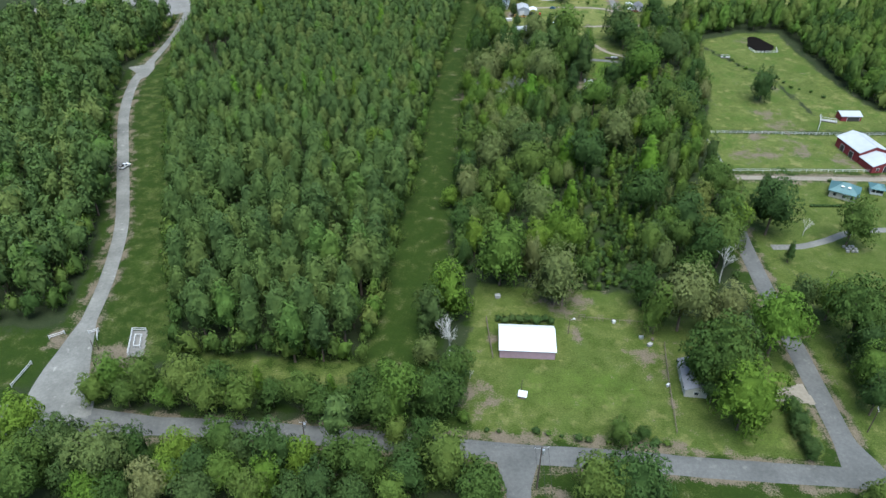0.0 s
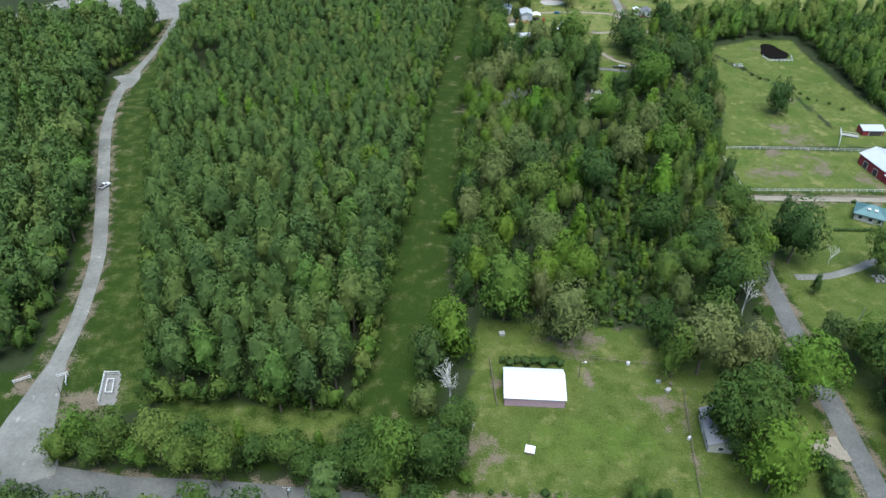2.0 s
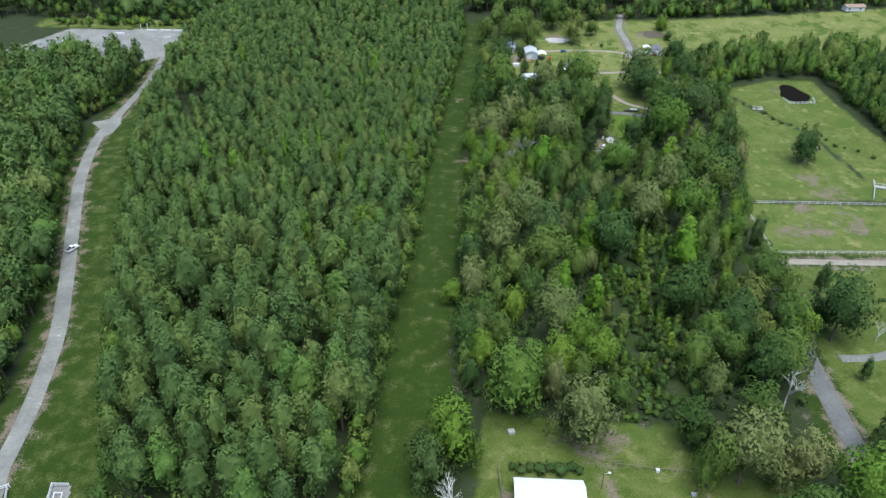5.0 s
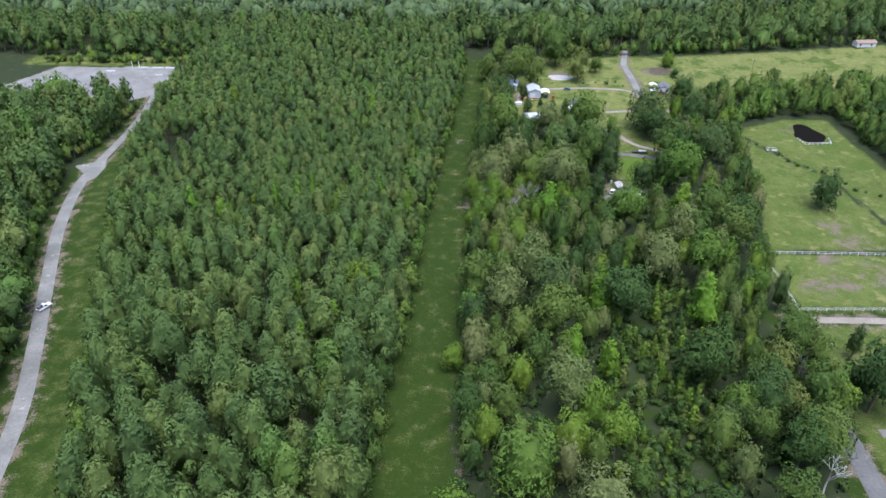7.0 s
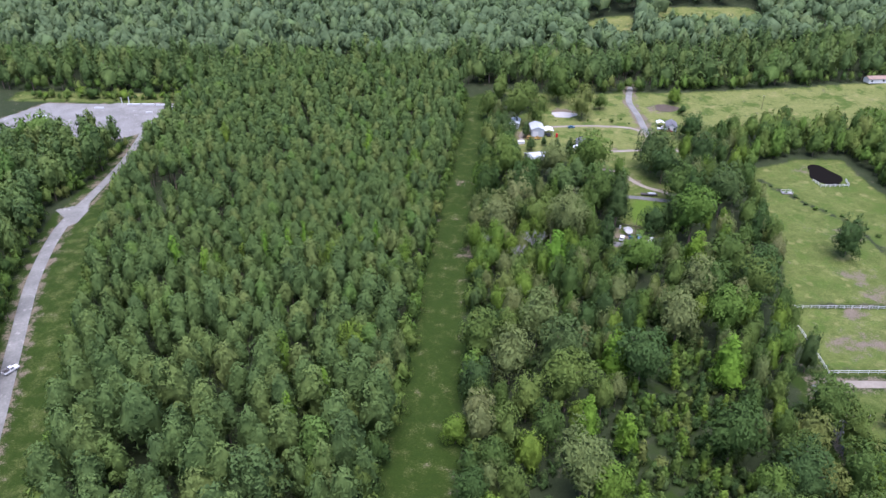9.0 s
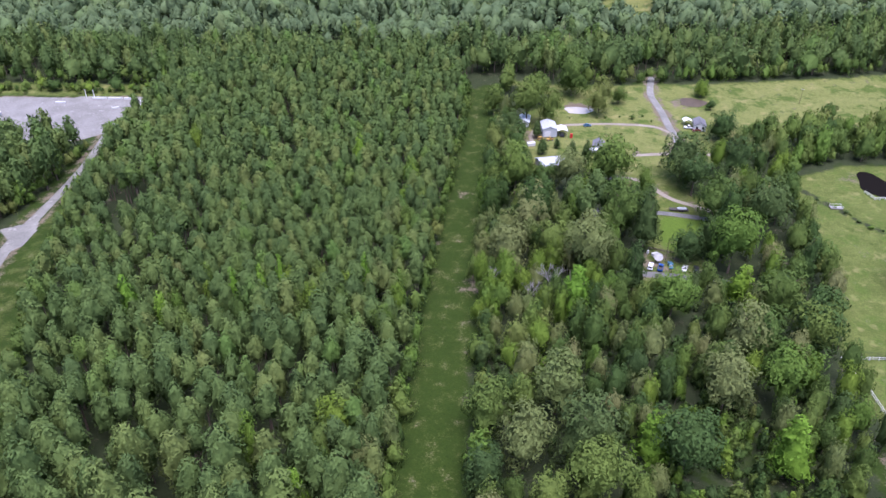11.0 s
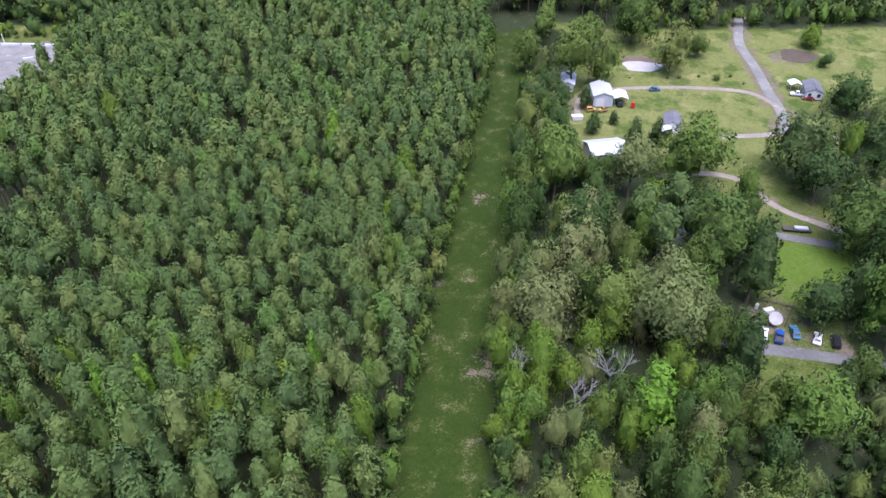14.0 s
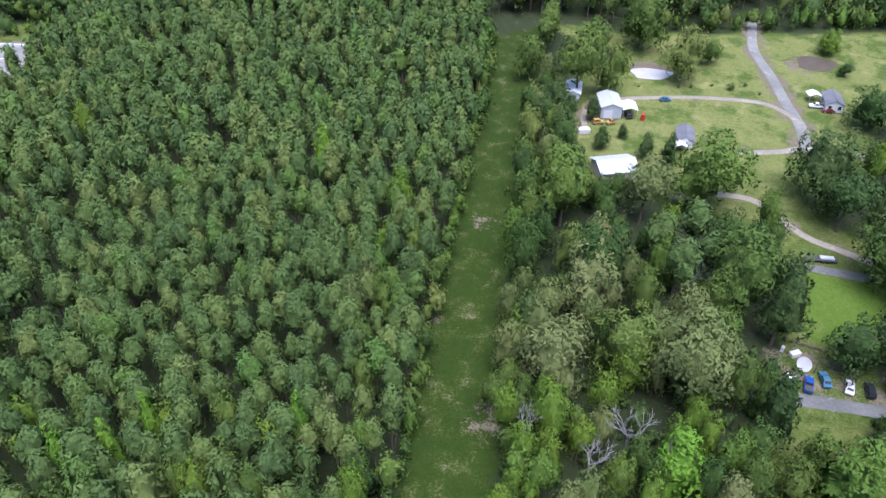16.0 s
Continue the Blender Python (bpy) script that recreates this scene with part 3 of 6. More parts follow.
def tree(kind, x, y, height, mat, label, seed=0, width=1.0, name="tree", group="", turn=None, lean=0.0):
    """One tree: an empty at its foot with trunk and crown."""
    crown, trunk = tree_parts(kind, seed, mat)
    e = new(name)
    a = turn if turn is not None else (x * 37.1 + y * 17.3) % 360
    e.matrix_world = pose(x, y, gz(x, y) - 0.05, lean, 0, a) @ Matrix.Diagonal((height * width, height * width, height, 1))
    for n, me in (("trunk", trunk), ("crown", crown)):
        o = new(n, me)
        o.parent = e
    return tagged(e, label, "bush" if kind == "bush" else "tree", group)


def scatter(poly, sx, sy, jitter, seed, blocked=()):
    """Uneven grid of places inside a polygon, clear of clearings and roads."""
    rng = np.random.default_rng(seed)
    px, py = zip(*poly)
    X, Y = np.meshgrid(np.arange(min(px), max(px), float(sx)), np.arange(min(py), max(py), float(sy)))
    X[1::2] += sx * 0.5
    X = X + rng.uniform(-jitter, jitter, X.shape) * sx
    Y = Y + rng.uniform(-jitter, jitter, Y.shape) * sy
    X, Y = X.ravel(), Y.ravel()
    ok = inside(poly, X, Y)
    for p in blocked:
        ok &= ~inside(p, X, Y)
    for line, w in ROADS:
        ok &= near_line(line, X, Y) > w * 0.5 + 2.6
    return np.stack([X[ok], Y[ok]], 1)


def woods(name, places, kinds, heights, widths, mat, label, seed, sprays, size, core=1, trunks=True, fill=(0.80, 0.93)):
    """Many trees joined into one mesh, each turned, sized and tinted on its own."""
    rng = np.random.default_rng(seed)
    variants = [crown_arrays(k, 100 + i + seed, sprays, size, core, fill) for i, k in enumerate(kinds)]
    bark = [np.zeros(len(f), np.int32) for v, f, nor in variants]
    if trunks:
        for i, (v, f, nor) in enumerate(variants):
            tv, tf, tn = stem_arrays()
            variants[i] = np.concatenate([v, tv]), np.concatenate([f, tf + len(v)]), np.concatenate([nor, tn])
            bark[i] = np.concatenate([bark[i], np.ones(len(tf), np.int32)])
    pick = rng.integers(0, len(variants), len(places))
    V, F, N, Tn, S, at = [], [], [], [], [], 0
    for k, (v, f, nor) in enumerate(variants):
        pl = places[pick == k]
        n = len(pl)
        if not n:
            continue
        a = rng.uniform(0, 2 * math.pi, n)
        h = rng.uniform(*heights, n) * (1 + 0.12 * np.sin(pl[:, 0] * 0.11) * np.cos(pl[:, 1] * 0.13))
        w = h * rng.uniform(*widths, n)
        ca, sa = np.cos(a)[:, None], np.sin(a)[:, None]
        x = (v[None, :, 0] * ca - v[None, :, 1] * sa) * w[:, None] + pl[:, :1]
        y = (v[None, :, 0] * sa + v[None, :, 1] * ca) * w[:, None] + pl[:, 1:]
        z = v[None, :, 2] * h[:, None] + ground_z(pl[:, 0], pl[:, 1])[:, None] - 0.1
        V.append(np.stack([x, y, z], -1).reshape(-1, 3))
        N.append(np.stack([nor[None, :, 0] * ca - nor[None, :, 1] * sa, nor[None, :, 0] * sa + nor[None, :, 1] * ca, np.broadcast_to(nor[None, :, 2], x.shape)], -1).reshape(-1, 3))
        F.append((f[None] + (at + np.arange(n) * len(v))[:, None, None]).reshape(-1, 3))
        Tn.append(np.repeat(rng.uniform(0, 1, n), len(v)))
        S.append(np.tile(bark[k], n))
        at += n * len(v)
    me = fast_mesh(name, np.concatenate(V), np.concatenate(F), np.concatenate(Tn), True, np.concatenate(N))
    me.materials.append(mat)
    me.materials.append(BARK)
    me.polygons.foreach_set("material_index", np.concatenate(S))
    return tagged(new(name, me), label, "woods", kind="stuff")


# ---- single trees ----
PLACED = []


def grove(kind, mat, label, rows):
    for i, (x, y, h, w) in enumerate(rows):
        tree(kind, x, y, h, mat, label, i % 6, w, "tree" if kind != "spire" else "slender_tree")
        PLACED.append((x, y, h * w * (0.31 if kind == "full" else 0.18)))


grove("full", HARD, "broad-leaved tree with a full green crown", [(18.9, 174, 27.5, 1.11), (7.4, 197.7, 15.1, 1.06), (17.1, 199.1, 15, 1), (12.9, 207.7, 15.1, 1.06), (16.3, 215.4, 18.4, 0.97), (27.2, 217.2, 18.2, 0.92), (22.9, 227.5, 18.4, 0.98), (33.8, 231.6, 23, 1.11), (12.4, 254.1, 21, 1.1), (71, 211.8, 23.9, 1.11), (60.5, 164.5, 16.8, 1.12), (61.3, 152.0, 21.5, 0.78), (75.7, 197.4, 16.2, 1.12), (87.2, 199, 16.1, 1.06), (85.1, 208.8, 16.2, 1.13), (91.3, 214.2, 17.3, 1.07), (103.2, 215.9, 17.2, 1.01), (101.7, 226.7, 17.3, 1.08), (87.1, 278.8, 23, 1.11), (102.8, 281.7, 22.8, 1.07)])
grove("full", HARD, "broad-leaved tree with a full green crown", [(100.4, 298.4, 23.6, 1.11), (95.7, 325, 27.5, 1.11), (64, 346.4, 27.5, 1.11), (72.7, 130.7, 27.5, 1.1), (84.4, 182.8, 21.1, 1.11), (46.4, 177.1, 10, 1.23), (36.9, 327.6, 21.5, 1.09), (87.5, 263.4, 22.8, 1.09), (137.9, 197.7, 21.9, 1.11), (113.9, 147.1, 27.5, 1.11), (113.2, 158.4, 18.1, 1.1), (16.2, 364.1, 18.4, 0.63), (23.3, 365.3, 18.2, 0.6), (20.3, 371.3, 18.4, 0.63), (21.4, 381.1, 19.4, 0.84), (31.8, 385.4, 16.1, 0.96), (27.5, 392, 19.4, 0.85), (67.8, 386.6, 25.5, 1.45), (33.6, 350, 26, 1.09), (64.6, 359.4, 20, 0.99)])
grove("full", HARD, "broad-leaved tree with a full green crown", [(45.8, 299.3, 16.2, 0.75), (53.3, 300.2, 16.1, 0.71), (51.1, 304.6, 16.2, 0.75), (60.4, 301.2, 14, 0.88), (68.1, 302.1, 13.9, 0.83), (66.3, 306.6, 14, 0.88), (31.2, 300, 15.1, 0.65), (37.2, 300.8, 15, 0.61), (35.1, 304.3, 15.1, 0.65), (40.6, 444.2, 27.5, 1.1), (76.5, 456.3, 20.9, 1.1), (88.3, 466.7, 11, 1.29), (32.4, 407.9, 18, 1.03), (10.9, 319.2, 10.8, 0.87), (16.5, 320, 10.8, 0.81), (14, 323.8, 10.8, 0.86), (51.5, 447.1, 18.8, 1.05), (25.8, 456.5, 18, 1.07), (20.2, 342.4, 15, 0.59)])
grove("full", HARD, "broad-leaved tree with a full green crown", [(43.3, 345.1, 17.2, 0.69), (54.2, 332.6, 17.2, 0.91), (57.1, 320.8, 17.2, 0.68), (33, 332.3, 16.1, 0.63), (-11.7, 337.9, 20.4, 0.5), (47.5, 324.7, 15, 0.53), (67.7, 188.6, 16.2, 1.01), (78, 190, 16.1, 0.96), (75.9, 198.7, 16.2, 1.02), (89.5, 184.3, 22.8, 1.11), (77.7, 168.6, 18, 1.15), (68.1, 131.5, 22.2, 1.11), (66.6, 478.8, 27.5, 1.11), (47.8, 466.6, 19.2, 1.19), (58.1, 343.7, 18, 0.81), (45.1, 389, 10, 1.35), (37.9, 386.1, 9.3, 1.35), (83.3, 312.7, 14.4, 0.87), (95.8, 198.9, 22.9, 1.11), (99.6, 223.3, 21, 1.11)])
grove("full", LIME, "yellow-green broad-leaved tree with a loose sunlit crown", [(30.9, 185.2, 19.4, 0.95), (42.3, 186.8, 19.3, 0.9), (38.4, 196.5, 19.4, 0.97), (90.6, 143.2, 26.4, 1.11), (97.6, 198.3, 19.5, 1.04), (4.2, 219.6, 9.8, 1.35), (20.5, 311.5, 19.5, 0.72), (25.5, 307.5, 15, 0.62), (15.4, 305.4, 16.5, 0.66), (31, 301, 13.5, 0.7), (3, 159.9, 21.1, 1.11), (42.5, 308.3, 15.1, 0.63), (48.3, 309.1, 15, 0.59), (46.5, 312.7, 15.1, 0.62), (37.3, 324.8, 15.6, 0.81), (11.3, 296.9, 10.8, 0.75), (16.3, 297.5, 10.8, 0.71), (14.1, 300.3, 10.8, 0.75), (19.9, 315.4, 16.8, 0.54), (12.6, 312.1, 18, 0.53), (19.8, 305.5, 14.4, 0.64), (31, 317.7, 15.6, 0.68), (130.4, 472.2, 9, 1.28)])
grove("full", LIME, "yellow-green broad-leaved tree with a loose sunlit crown", [(-36.8, 293.6, 20.4, 0.5), (-11.9, 293.6, 20.4, 0.5), (-102.3, 405.5, 20.4, 0.5), (-10.9, 375.1, 20.4, 0.6), (-43.2, 241.7, 20.4, 0.67), (-24.5, 248.4, 20.4, 0.81), (131.2, 473.8, 10.2, 1.35)])
grove("full", OLIVE, "olive-green tree in faded bloom", [(34.5, 164.8, 23.6, 1.11), (32.7, 200.8, 24, 1.06), (29.6, 260.7, 24, 1.1), (19.7, 242.9, 22.5, 1.11), (48, 321.6, 27.5, 1.11), (22.4, 324.1, 22.1, 1.11), (31.5, 345.3, 22.6, 1.11), (71.6, 260.3, 23.4, 1.11), (84.3, 279.3, 24.1, 1.11), (68.5, 153.3, 27, 1.1), (80.3, 152.3, 21, 1.03), (14.5, 341.6, 15.1, 0.62), (17.8, 346.7, 15.1, 0.62), (49.8, 379.9, 21.6, 1.1), (35.6, 343.9, 17.3, 0.73), (40.7, 351, 17.3, 0.73), (43.9, 331.2, 17.3, 0.96), (51.2, 340.1, 17.3, 0.98), (49.4, 319.7, 17.3, 0.72), (55, 325.9, 17.3, 0.72)])
grove("full", OLIVE, "olive-green tree in faded bloom", [(26.3, 331.3, 16.2, 0.67), (30.5, 337, 16.2, 0.67), (14.5, 330.5, 14.4, 0.92), (-17.7, 336.9, 20.5, 0.5), (-15.1, 342.5, 20.5, 0.5), (42.2, 323.9, 15.1, 0.56), (45.8, 328.2, 15.1, 0.56)])
grove("full", DARK, "dark green tree with a dense crown", [(9.9, 235.6, 16.8, 1.16), (55.3, 238.9, 25.2, 1.1), (35, 243.6, 25.9, 1.1), (113.9, 346.5, 27.5, 1.11), (112.5, 203.4, 27.5, 1.11), (106, 160.8, 16.6, 1.1), (151.3, 315.5, 19, 1.1), (71.3, 193.5, 13.2, 1.18), (105.2, 284.6, 25.9, 1.1), (5.2, 132.7, 8.1, 1.34), (-2.2, 151.6, 17.6, 1.05), (97.6, 389.6, 25.0, 1.3), (66.4, 348, 18.4, 0.64), (73.8, 349.2, 18.2, 0.6), (73.3, 356.8, 15.3, 0.78)])
grove("full", DARK, "dark green tree with a dense crown", [(126.2, 425.6, 16.2, 1.5), (27.8, 424.6, 14, 0.96), (36.3, 428.4, 11.6, 1.1), (32.9, 434.5, 14, 0.96), (131.3, 457.8, 6.1, 1.35), (82.2, 198.7, 23.1, 1.11), (114.1, 139.2, 18.5, 1.11), (121.2, 150.4, 15.2, 1.1)])
grove("spire", BRIGHT, "slender bright green young tree", [(36.7, 218.1, 18, 1.47), (46, 214.2, 15.6, 1.49), (48.6, 243.1, 19.2, 1.88), (40.6, 301.4, 19.2, 2.03), (79.6, 240.5, 20.4, 1.75), (91.5, 305.2, 16.8, 2.03), (-60, 298.1, 20.4, 0.93), (-52.2, 299.5, 20.4, 0.85), (-22.6, 306.3, 20.4, 0.78), (-47.8, 305.3, 20.4, 0.75), (-32.4, 393, 20.4, 1.22), (-29.1, 225.1, 20.4, 1.03), (-36.6, 215.7, 20.4, 0.98), (-89.5, 293.7, 20.4, 1.25), (-76.9, 286.4, 20.4, 1.14)])
grove("spire", DARK, "dark conical evergreen tree", [(61, 313.8, 20.4, 1.35), (116.9, 317.2, 20.4, 1.35), (113.8, 187.4, 9, 1.35), (118.7, 225.4, 13.2, 1.35), (44.6, 414.8, 8.1, 2.08), (56.6, 410.0, 8.8, 2.03), (62.0, 405.6, 11.4, 1.64), (43.7, 430.6, 8.9, 2.01), (51.7, 420.6, 5.1, 2.35)])
grove("full", HARD, "broad-leaved tree with a full green crown", [(111.7, 131.1, 17.8, 1.11), (4.3, 130.5, 15, 1.1), (3.6, 121.6, 15.2, 1.1), (74.8, 133.1, 24.2, 1.1), (70.6, 129.7, 15.9, 1.1), (-82, 127.3, 15.5, 1.11), (-73, 125.9, 16.4, 1.11), (-62.5, 124, 18.2, 1.1), (-53.8, 124.3, 16.2, 1.11), (-33.5, 122.2, 15.1, 1.11), (-18.2, 120.4, 17, 1.1), (-10, 120.2, 21, 1.09), (-1.3, 119.7, 18.9, 1.1), (-77, 123.1, 10.6, 1.35), (-67, 122.3, 10.6, 1.34), (-48.2, 120.2, 15.1, 1.1), (-41, 123.4, 10.7, 1.34), (6.4, 118.8, 4.5, 1.35), (-48.8, 106.9, 15.6, 1.14), (-16.1, 99.4, 19.5, 1.01)])
grove("full", HARD, "broad-leaved tree with a full green crown", [(2.1, 100.7, 20.2, 1.11), (9, 92.4, 19.5, 1.01), (-39.4, 93.4, 15.6, 1.01), (34.3, 95.9, 18.1, 1.11), (-67.9, 103.5, 15.6, 1.06), (96.2, 95.7, 9.3, 1.35), (-9.7, 111.6, 10, 1.16), (-87.9, 93, 19.5, 1.1), (-56.9, 120.2, 16, 1.1), (-29.3, 120.3, 11.9, 1.35), (-22.2, 120.2, 11.6, 1.35), (-14, 117.8, 15.9, 1.1), (-85.9, 124.6, 10.6, 1.35), (-87.3, 101, 18, 1.05), (-67.9, 93.4, 14.4, 1.15), (-46, 97.9, 14.4, 1.18), (-3.7, 107.9, 14.4, 1.05), (-22.9, 102.9, 14.4, 1.09), (-9.8, 92.8, 14.4, 1.09), (-92.4, 102.3, 14.4, 1.14)])
grove("full", HARD, "broad-leaved tree with a full green crown", [(43.6, 113.1, 8.8, 1.34), (49.3, 113.5, 5.3, 1.34), (38.3, 94.7, 18, 1.11)])
grove("full", LIME, "yellow-green broad-leaved tree with a loose sunlit crown", [(73.3, 117.1, 25, 1.1), (-95, 109.7, 19.4, 1.11), (-58.2, 104.2, 14.4, 1.16), (-73.7, 93, 14.4, 1.09), (-58.6, 97.4, 14.4, 1.11), (-30.4, 102.9, 14.4, 1.02), (-36.8, 97.5, 14.4, 1.05)])
grove("full", DARK, "dark green tree with a dense crown", [(88.3, 117.2, 7.4, 1.35), (87.8, 109.1, 6.4, 1.35), (88.6, 122.4, 6.1, 1.35), (-83.9, 105, 19.5, 0.99), (-36.3, 103, 19.5, 1.03), (-6.5, 98, 15.6, 1.15), (-25.4, 94.9, 15.6, 1.13), (-50.8, 92, 15.6, 1.11), (41.8, 93.9, 23.1, 1.1), (-18.1, 92.7, 14.4, 1.09), (-29.9, 92.6, 14.4, 1.09), (-79.2, 97.6, 14.4, 1.18), (-43.7, 103.5, 14.4, 1.02), (-52.6, 99.6, 14.4, 1.07), (108.3, 122, 16.5, 1.02), (112.4, 136.1, 8.9, 1.35), (88.1, 123.3, 5.5, 1.35), (88.2, 118.8, 5.7, 1.35), (87.8, 114.9, 5.6, 1.35), (87.7, 111.4, 5.2, 1.35)])
grove("full", DARK, "dark green tree with a dense crown", [(87.8, 108.1, 4.3, 1.35), (69.5, 125.9, 8.9, 1.35)])
grove("full", OLIVE, "olive-green tree in faded bloom", [(-3.2, 139.2, 10.5, 1.34), (-72.6, 99.3, 21.9, 1.1), (-60.4, 93.9, 18, 1.01)])
grove("spire", LIME, "yellow-green broad-leaved tree with a loose sunlit crown", [(-45.4, 128, 10, 1.35), (-26.6, 125.3, 10, 1.35)])
grove("pine", PINE, "tall pine with a rounded crown", [(-22.3, 107.8, 20.4, 1.29), (57.6, 363.5, 19, 1.35), (49.3, 359.9, 18, 1.35), (58.4, 353.4, 18, 1.35), (50.3, 346.8, 21.6, 1.22)])
grove("full", DARK, "dark green tree with a dense crown", [(84.2, 332.5, 14.5, 1.35), (98.9, 377.6, 19.8, 1.23), (121.3, 392, 21, 1.2)])
grove("full", HARD, "broad-leaved tree with a full green crown", [(102.6, 348, 24, 0.82), (18.5, 353, 24, 0.66), (29.2, 377.9, 26.7, 1.06), (101.1, 359.0, 21.0, 1.44), (69.2, 299.3, 21.1, 1.22)])
grove("spire", DARK, "dark conical evergreen tree", [(70.2, 338.6, 26, 1.3)])


def clear_of_placed(pts, gap):
    ok = np.ones(len(pts), bool)
    for x, y, r in PLACED:
        ok &= np.hypot(pts[:, 0] - x, pts[:, 1] - y) > r + gap
    return pts[ok]


ROW = np.random.default_rng(5)
PLACED += [(34, 309, 3.6), (27, 304, 3.0), (16.5, 309, 2.6)]
BAND = [(-22, 140), (-19, 165), (-16, 200), (-11, 258), (-6, 316), (1, 375), (-10, 378), (-20, 316), (-27, 258), (-36, 200), (-40, 140)]
MIX = [(-78, 283), (-12, 283), (-8, 314), (-84, 314)]
mixed = np.concatenate([scatter(BAND, 12, 11, 0.45, 61), scatter([(-20, 178), (-10, 256), (-26, 256), (-36, 178)], 9, 8, 0.45, 62), scatter(MIX, 8.5, 8.0, 0.48, 63)])
for i, (x, y) in enumerate(clear_of_placed(mixed, 0.0)):
    mat = (LIME, HARD, HARD, HARD, OLIVE, HARD, DARK)[int(ROW.integers(0, 7))]
    lab = {"broad_leaves": "broad-leaved tree at the plantation's edge", "lime_leaves": "yellow-green broad-leaved tree among pines", "flowering_leaves": "olive-green broad-leaved tree among pines", "dark_leaves": "dark green broad-leaved tree among pines"}[mat.name]
    h, w = ROW.uniform(14, 18.5), ROW.uniform(0.58, 0.78)
    tree("hard", x, y, h, mat, lab, i % 6, w, "broadleaf_tree", "broad-leaved trees among the pines")
    PLACED.append((x, y, h * w * 0.28))
front = scatter([(-70, 138.5), (-20, 138.5), (-18, 161), (-75, 161)], 7.4, 7.2, 0.25, 8, [STRIP])
south_block = clear_of_placed(scatter(PLANTATION, 7.3, 7.5, 0.42, 1, [GLADE]), -2.2)
middle_block = clear_of_placed(scatter(PLANTATION, 5.6, 5.8, 0.44, 10, [GLADE]), -1.8)
south_block = np.concatenate([front, south_block[(south_block[:, 1] > 162) & (south_block[:, 1] < 238)]])
middle_block = middle_block[(middle_block[:, 1] >= 238) & (middle_block[:, 1] < 300)]
north_block = clear_of_placed(scatter(PLANTATION, 4.4, 4.7, 0.5, 9, [GLADE]), -1.2)
north_block = north_block[north_block[:, 1] >= 300]
north_block = north_block[np.argsort(np.hypot(north_block[:, 0] + 30, north_block[:, 1] - 335))]
for i, (x, y) in enumerate(north_block[:280]):
    tree("pine", x, y, ROW.uniform(12.5, 18), PINE, "plantation pine with a dull green rounded crown", i % 8, ROW.uniform(0.92, 1.22), "pine_tree", "plantation pines")
woods("pine_plantation", south_block, ["edge_pine"] * 7, (17, 24), (1.15, 1.45), PINE, "tall front rows of a plantation of dull green pines", 11, 1080, 0.0235, 2)
woods("pine_plantation", middle_block, ["edge_pine"] * 4 + ["pine"] * 3, (15, 19.5), (1.0, 1.25), PINE, "middle rows of a plantation of dull green pines", 19, 640, 0.0265, 2)
rest = north_block[280:]
woods("pine_plantation", rest[rest[:, 1] < 385], ["pine"] * 7, (12.5, 18), (0.92, 1.22), PINE, "dense plantation of rounded dull green pines", 17, 430, 0.031, 1)
woods("pine_plantation", rest[rest[:, 1] >= 385], ["pine"] * 7, (12.5, 18), (0.92, 1.22), PINE, "far rows of a dense pine plantation", 18, 220, 0.045, 1, True, (0.82, 0.94))

left = scatter(LEFT_WOODS, 6.8, 6.3, 0.35, 2, CLEARINGS)
left = left[left[:, 0] > -(70 + 0.5 * left[:, 1])]
woods("west_woods", left, ["edge_pine"] * 4 + ["hard"], (14.5, 22), (0.95, 1.25), PINE, "dense mixed pine woods beside a gravel road", 12, 320, 0.048, 1)

HOUSE_GAP = [(37, 384), (54, 384), (57, 412), (38, 412)]
right = clear_of_placed(scatter(RIGHT_WOODS, 6.5, 6.2, 0.40, 3, [p for p in CLEARINGS if p is not EAST_LAWN] + [BRUSH, HOUSE_GAP, [(64, 314), (88, 313), (88, 336), (64, 336)]]), 0.3)
right = right[(right[:, 0] < 60 + 0.55 * right[:, 1])]
right = right[np.argsort(np.hypot(right[:, 0] - 40, right[:, 1] - 300))]
for i, (x, y) in enumerate(right[:210]):
    mat = (HARD, DARK, HARD, OLIVE, LIME, HARD, OLIVE)[int(ROW.integers(0, 7))]
    lab = {"broad_leaves": "broad-leaved tree with a full green crown", "dark_leaves": "dark green tree with a dense crown",
           "flowering_leaves": "olive-green tree in faded bloom", "lime_leaves": "yellow-green broad-leaved tree with a loose crown"}[mat.name]
    tree("hard", x, y, ROW.uniform(11, 19), mat, lab, i % 6, ROW.uniform(0.58, 0.8), "broadleaf_tree", "trees of the mixed woods")
woods("east_woods", right[210:], ["hard"] * 5, (13, 20), (0.6, 0.82), HARD, "mixed broad-leaved woods between meadows", 13, 500, 0.048, 2)

brush = scatter(BRUSH, 2.4, 2.4, 0.49, 21)
for i, (x, y) in enumerate(brush):
    k = noise.noise(Vector((x * 0.12, y * 0.12, 3)))
    if k > -0.25 and i % 3:
        tree("bush", x, y, ROW.choice((2.2, 3.0, 3.8, 4.8)), (DARK, HARD, HARD)[int(ROW.integers(0, 3))], "low tangled green scrub bush", i % 6, ROW.uniform(0.75, 1.05), "scrub_bush", "scrub in the glade")
    elif k > -0.15:
        tree("sapling", x, y, ROW.uniform(4.5, 8.5), (HARD, LIME, DARK, HARD)[int(ROW.integers(0, 4))], "slim leafy sapling standing in scrub", i % 6, ROW.uniform(1.3, 1.9), "sapling", "saplings in the glade")
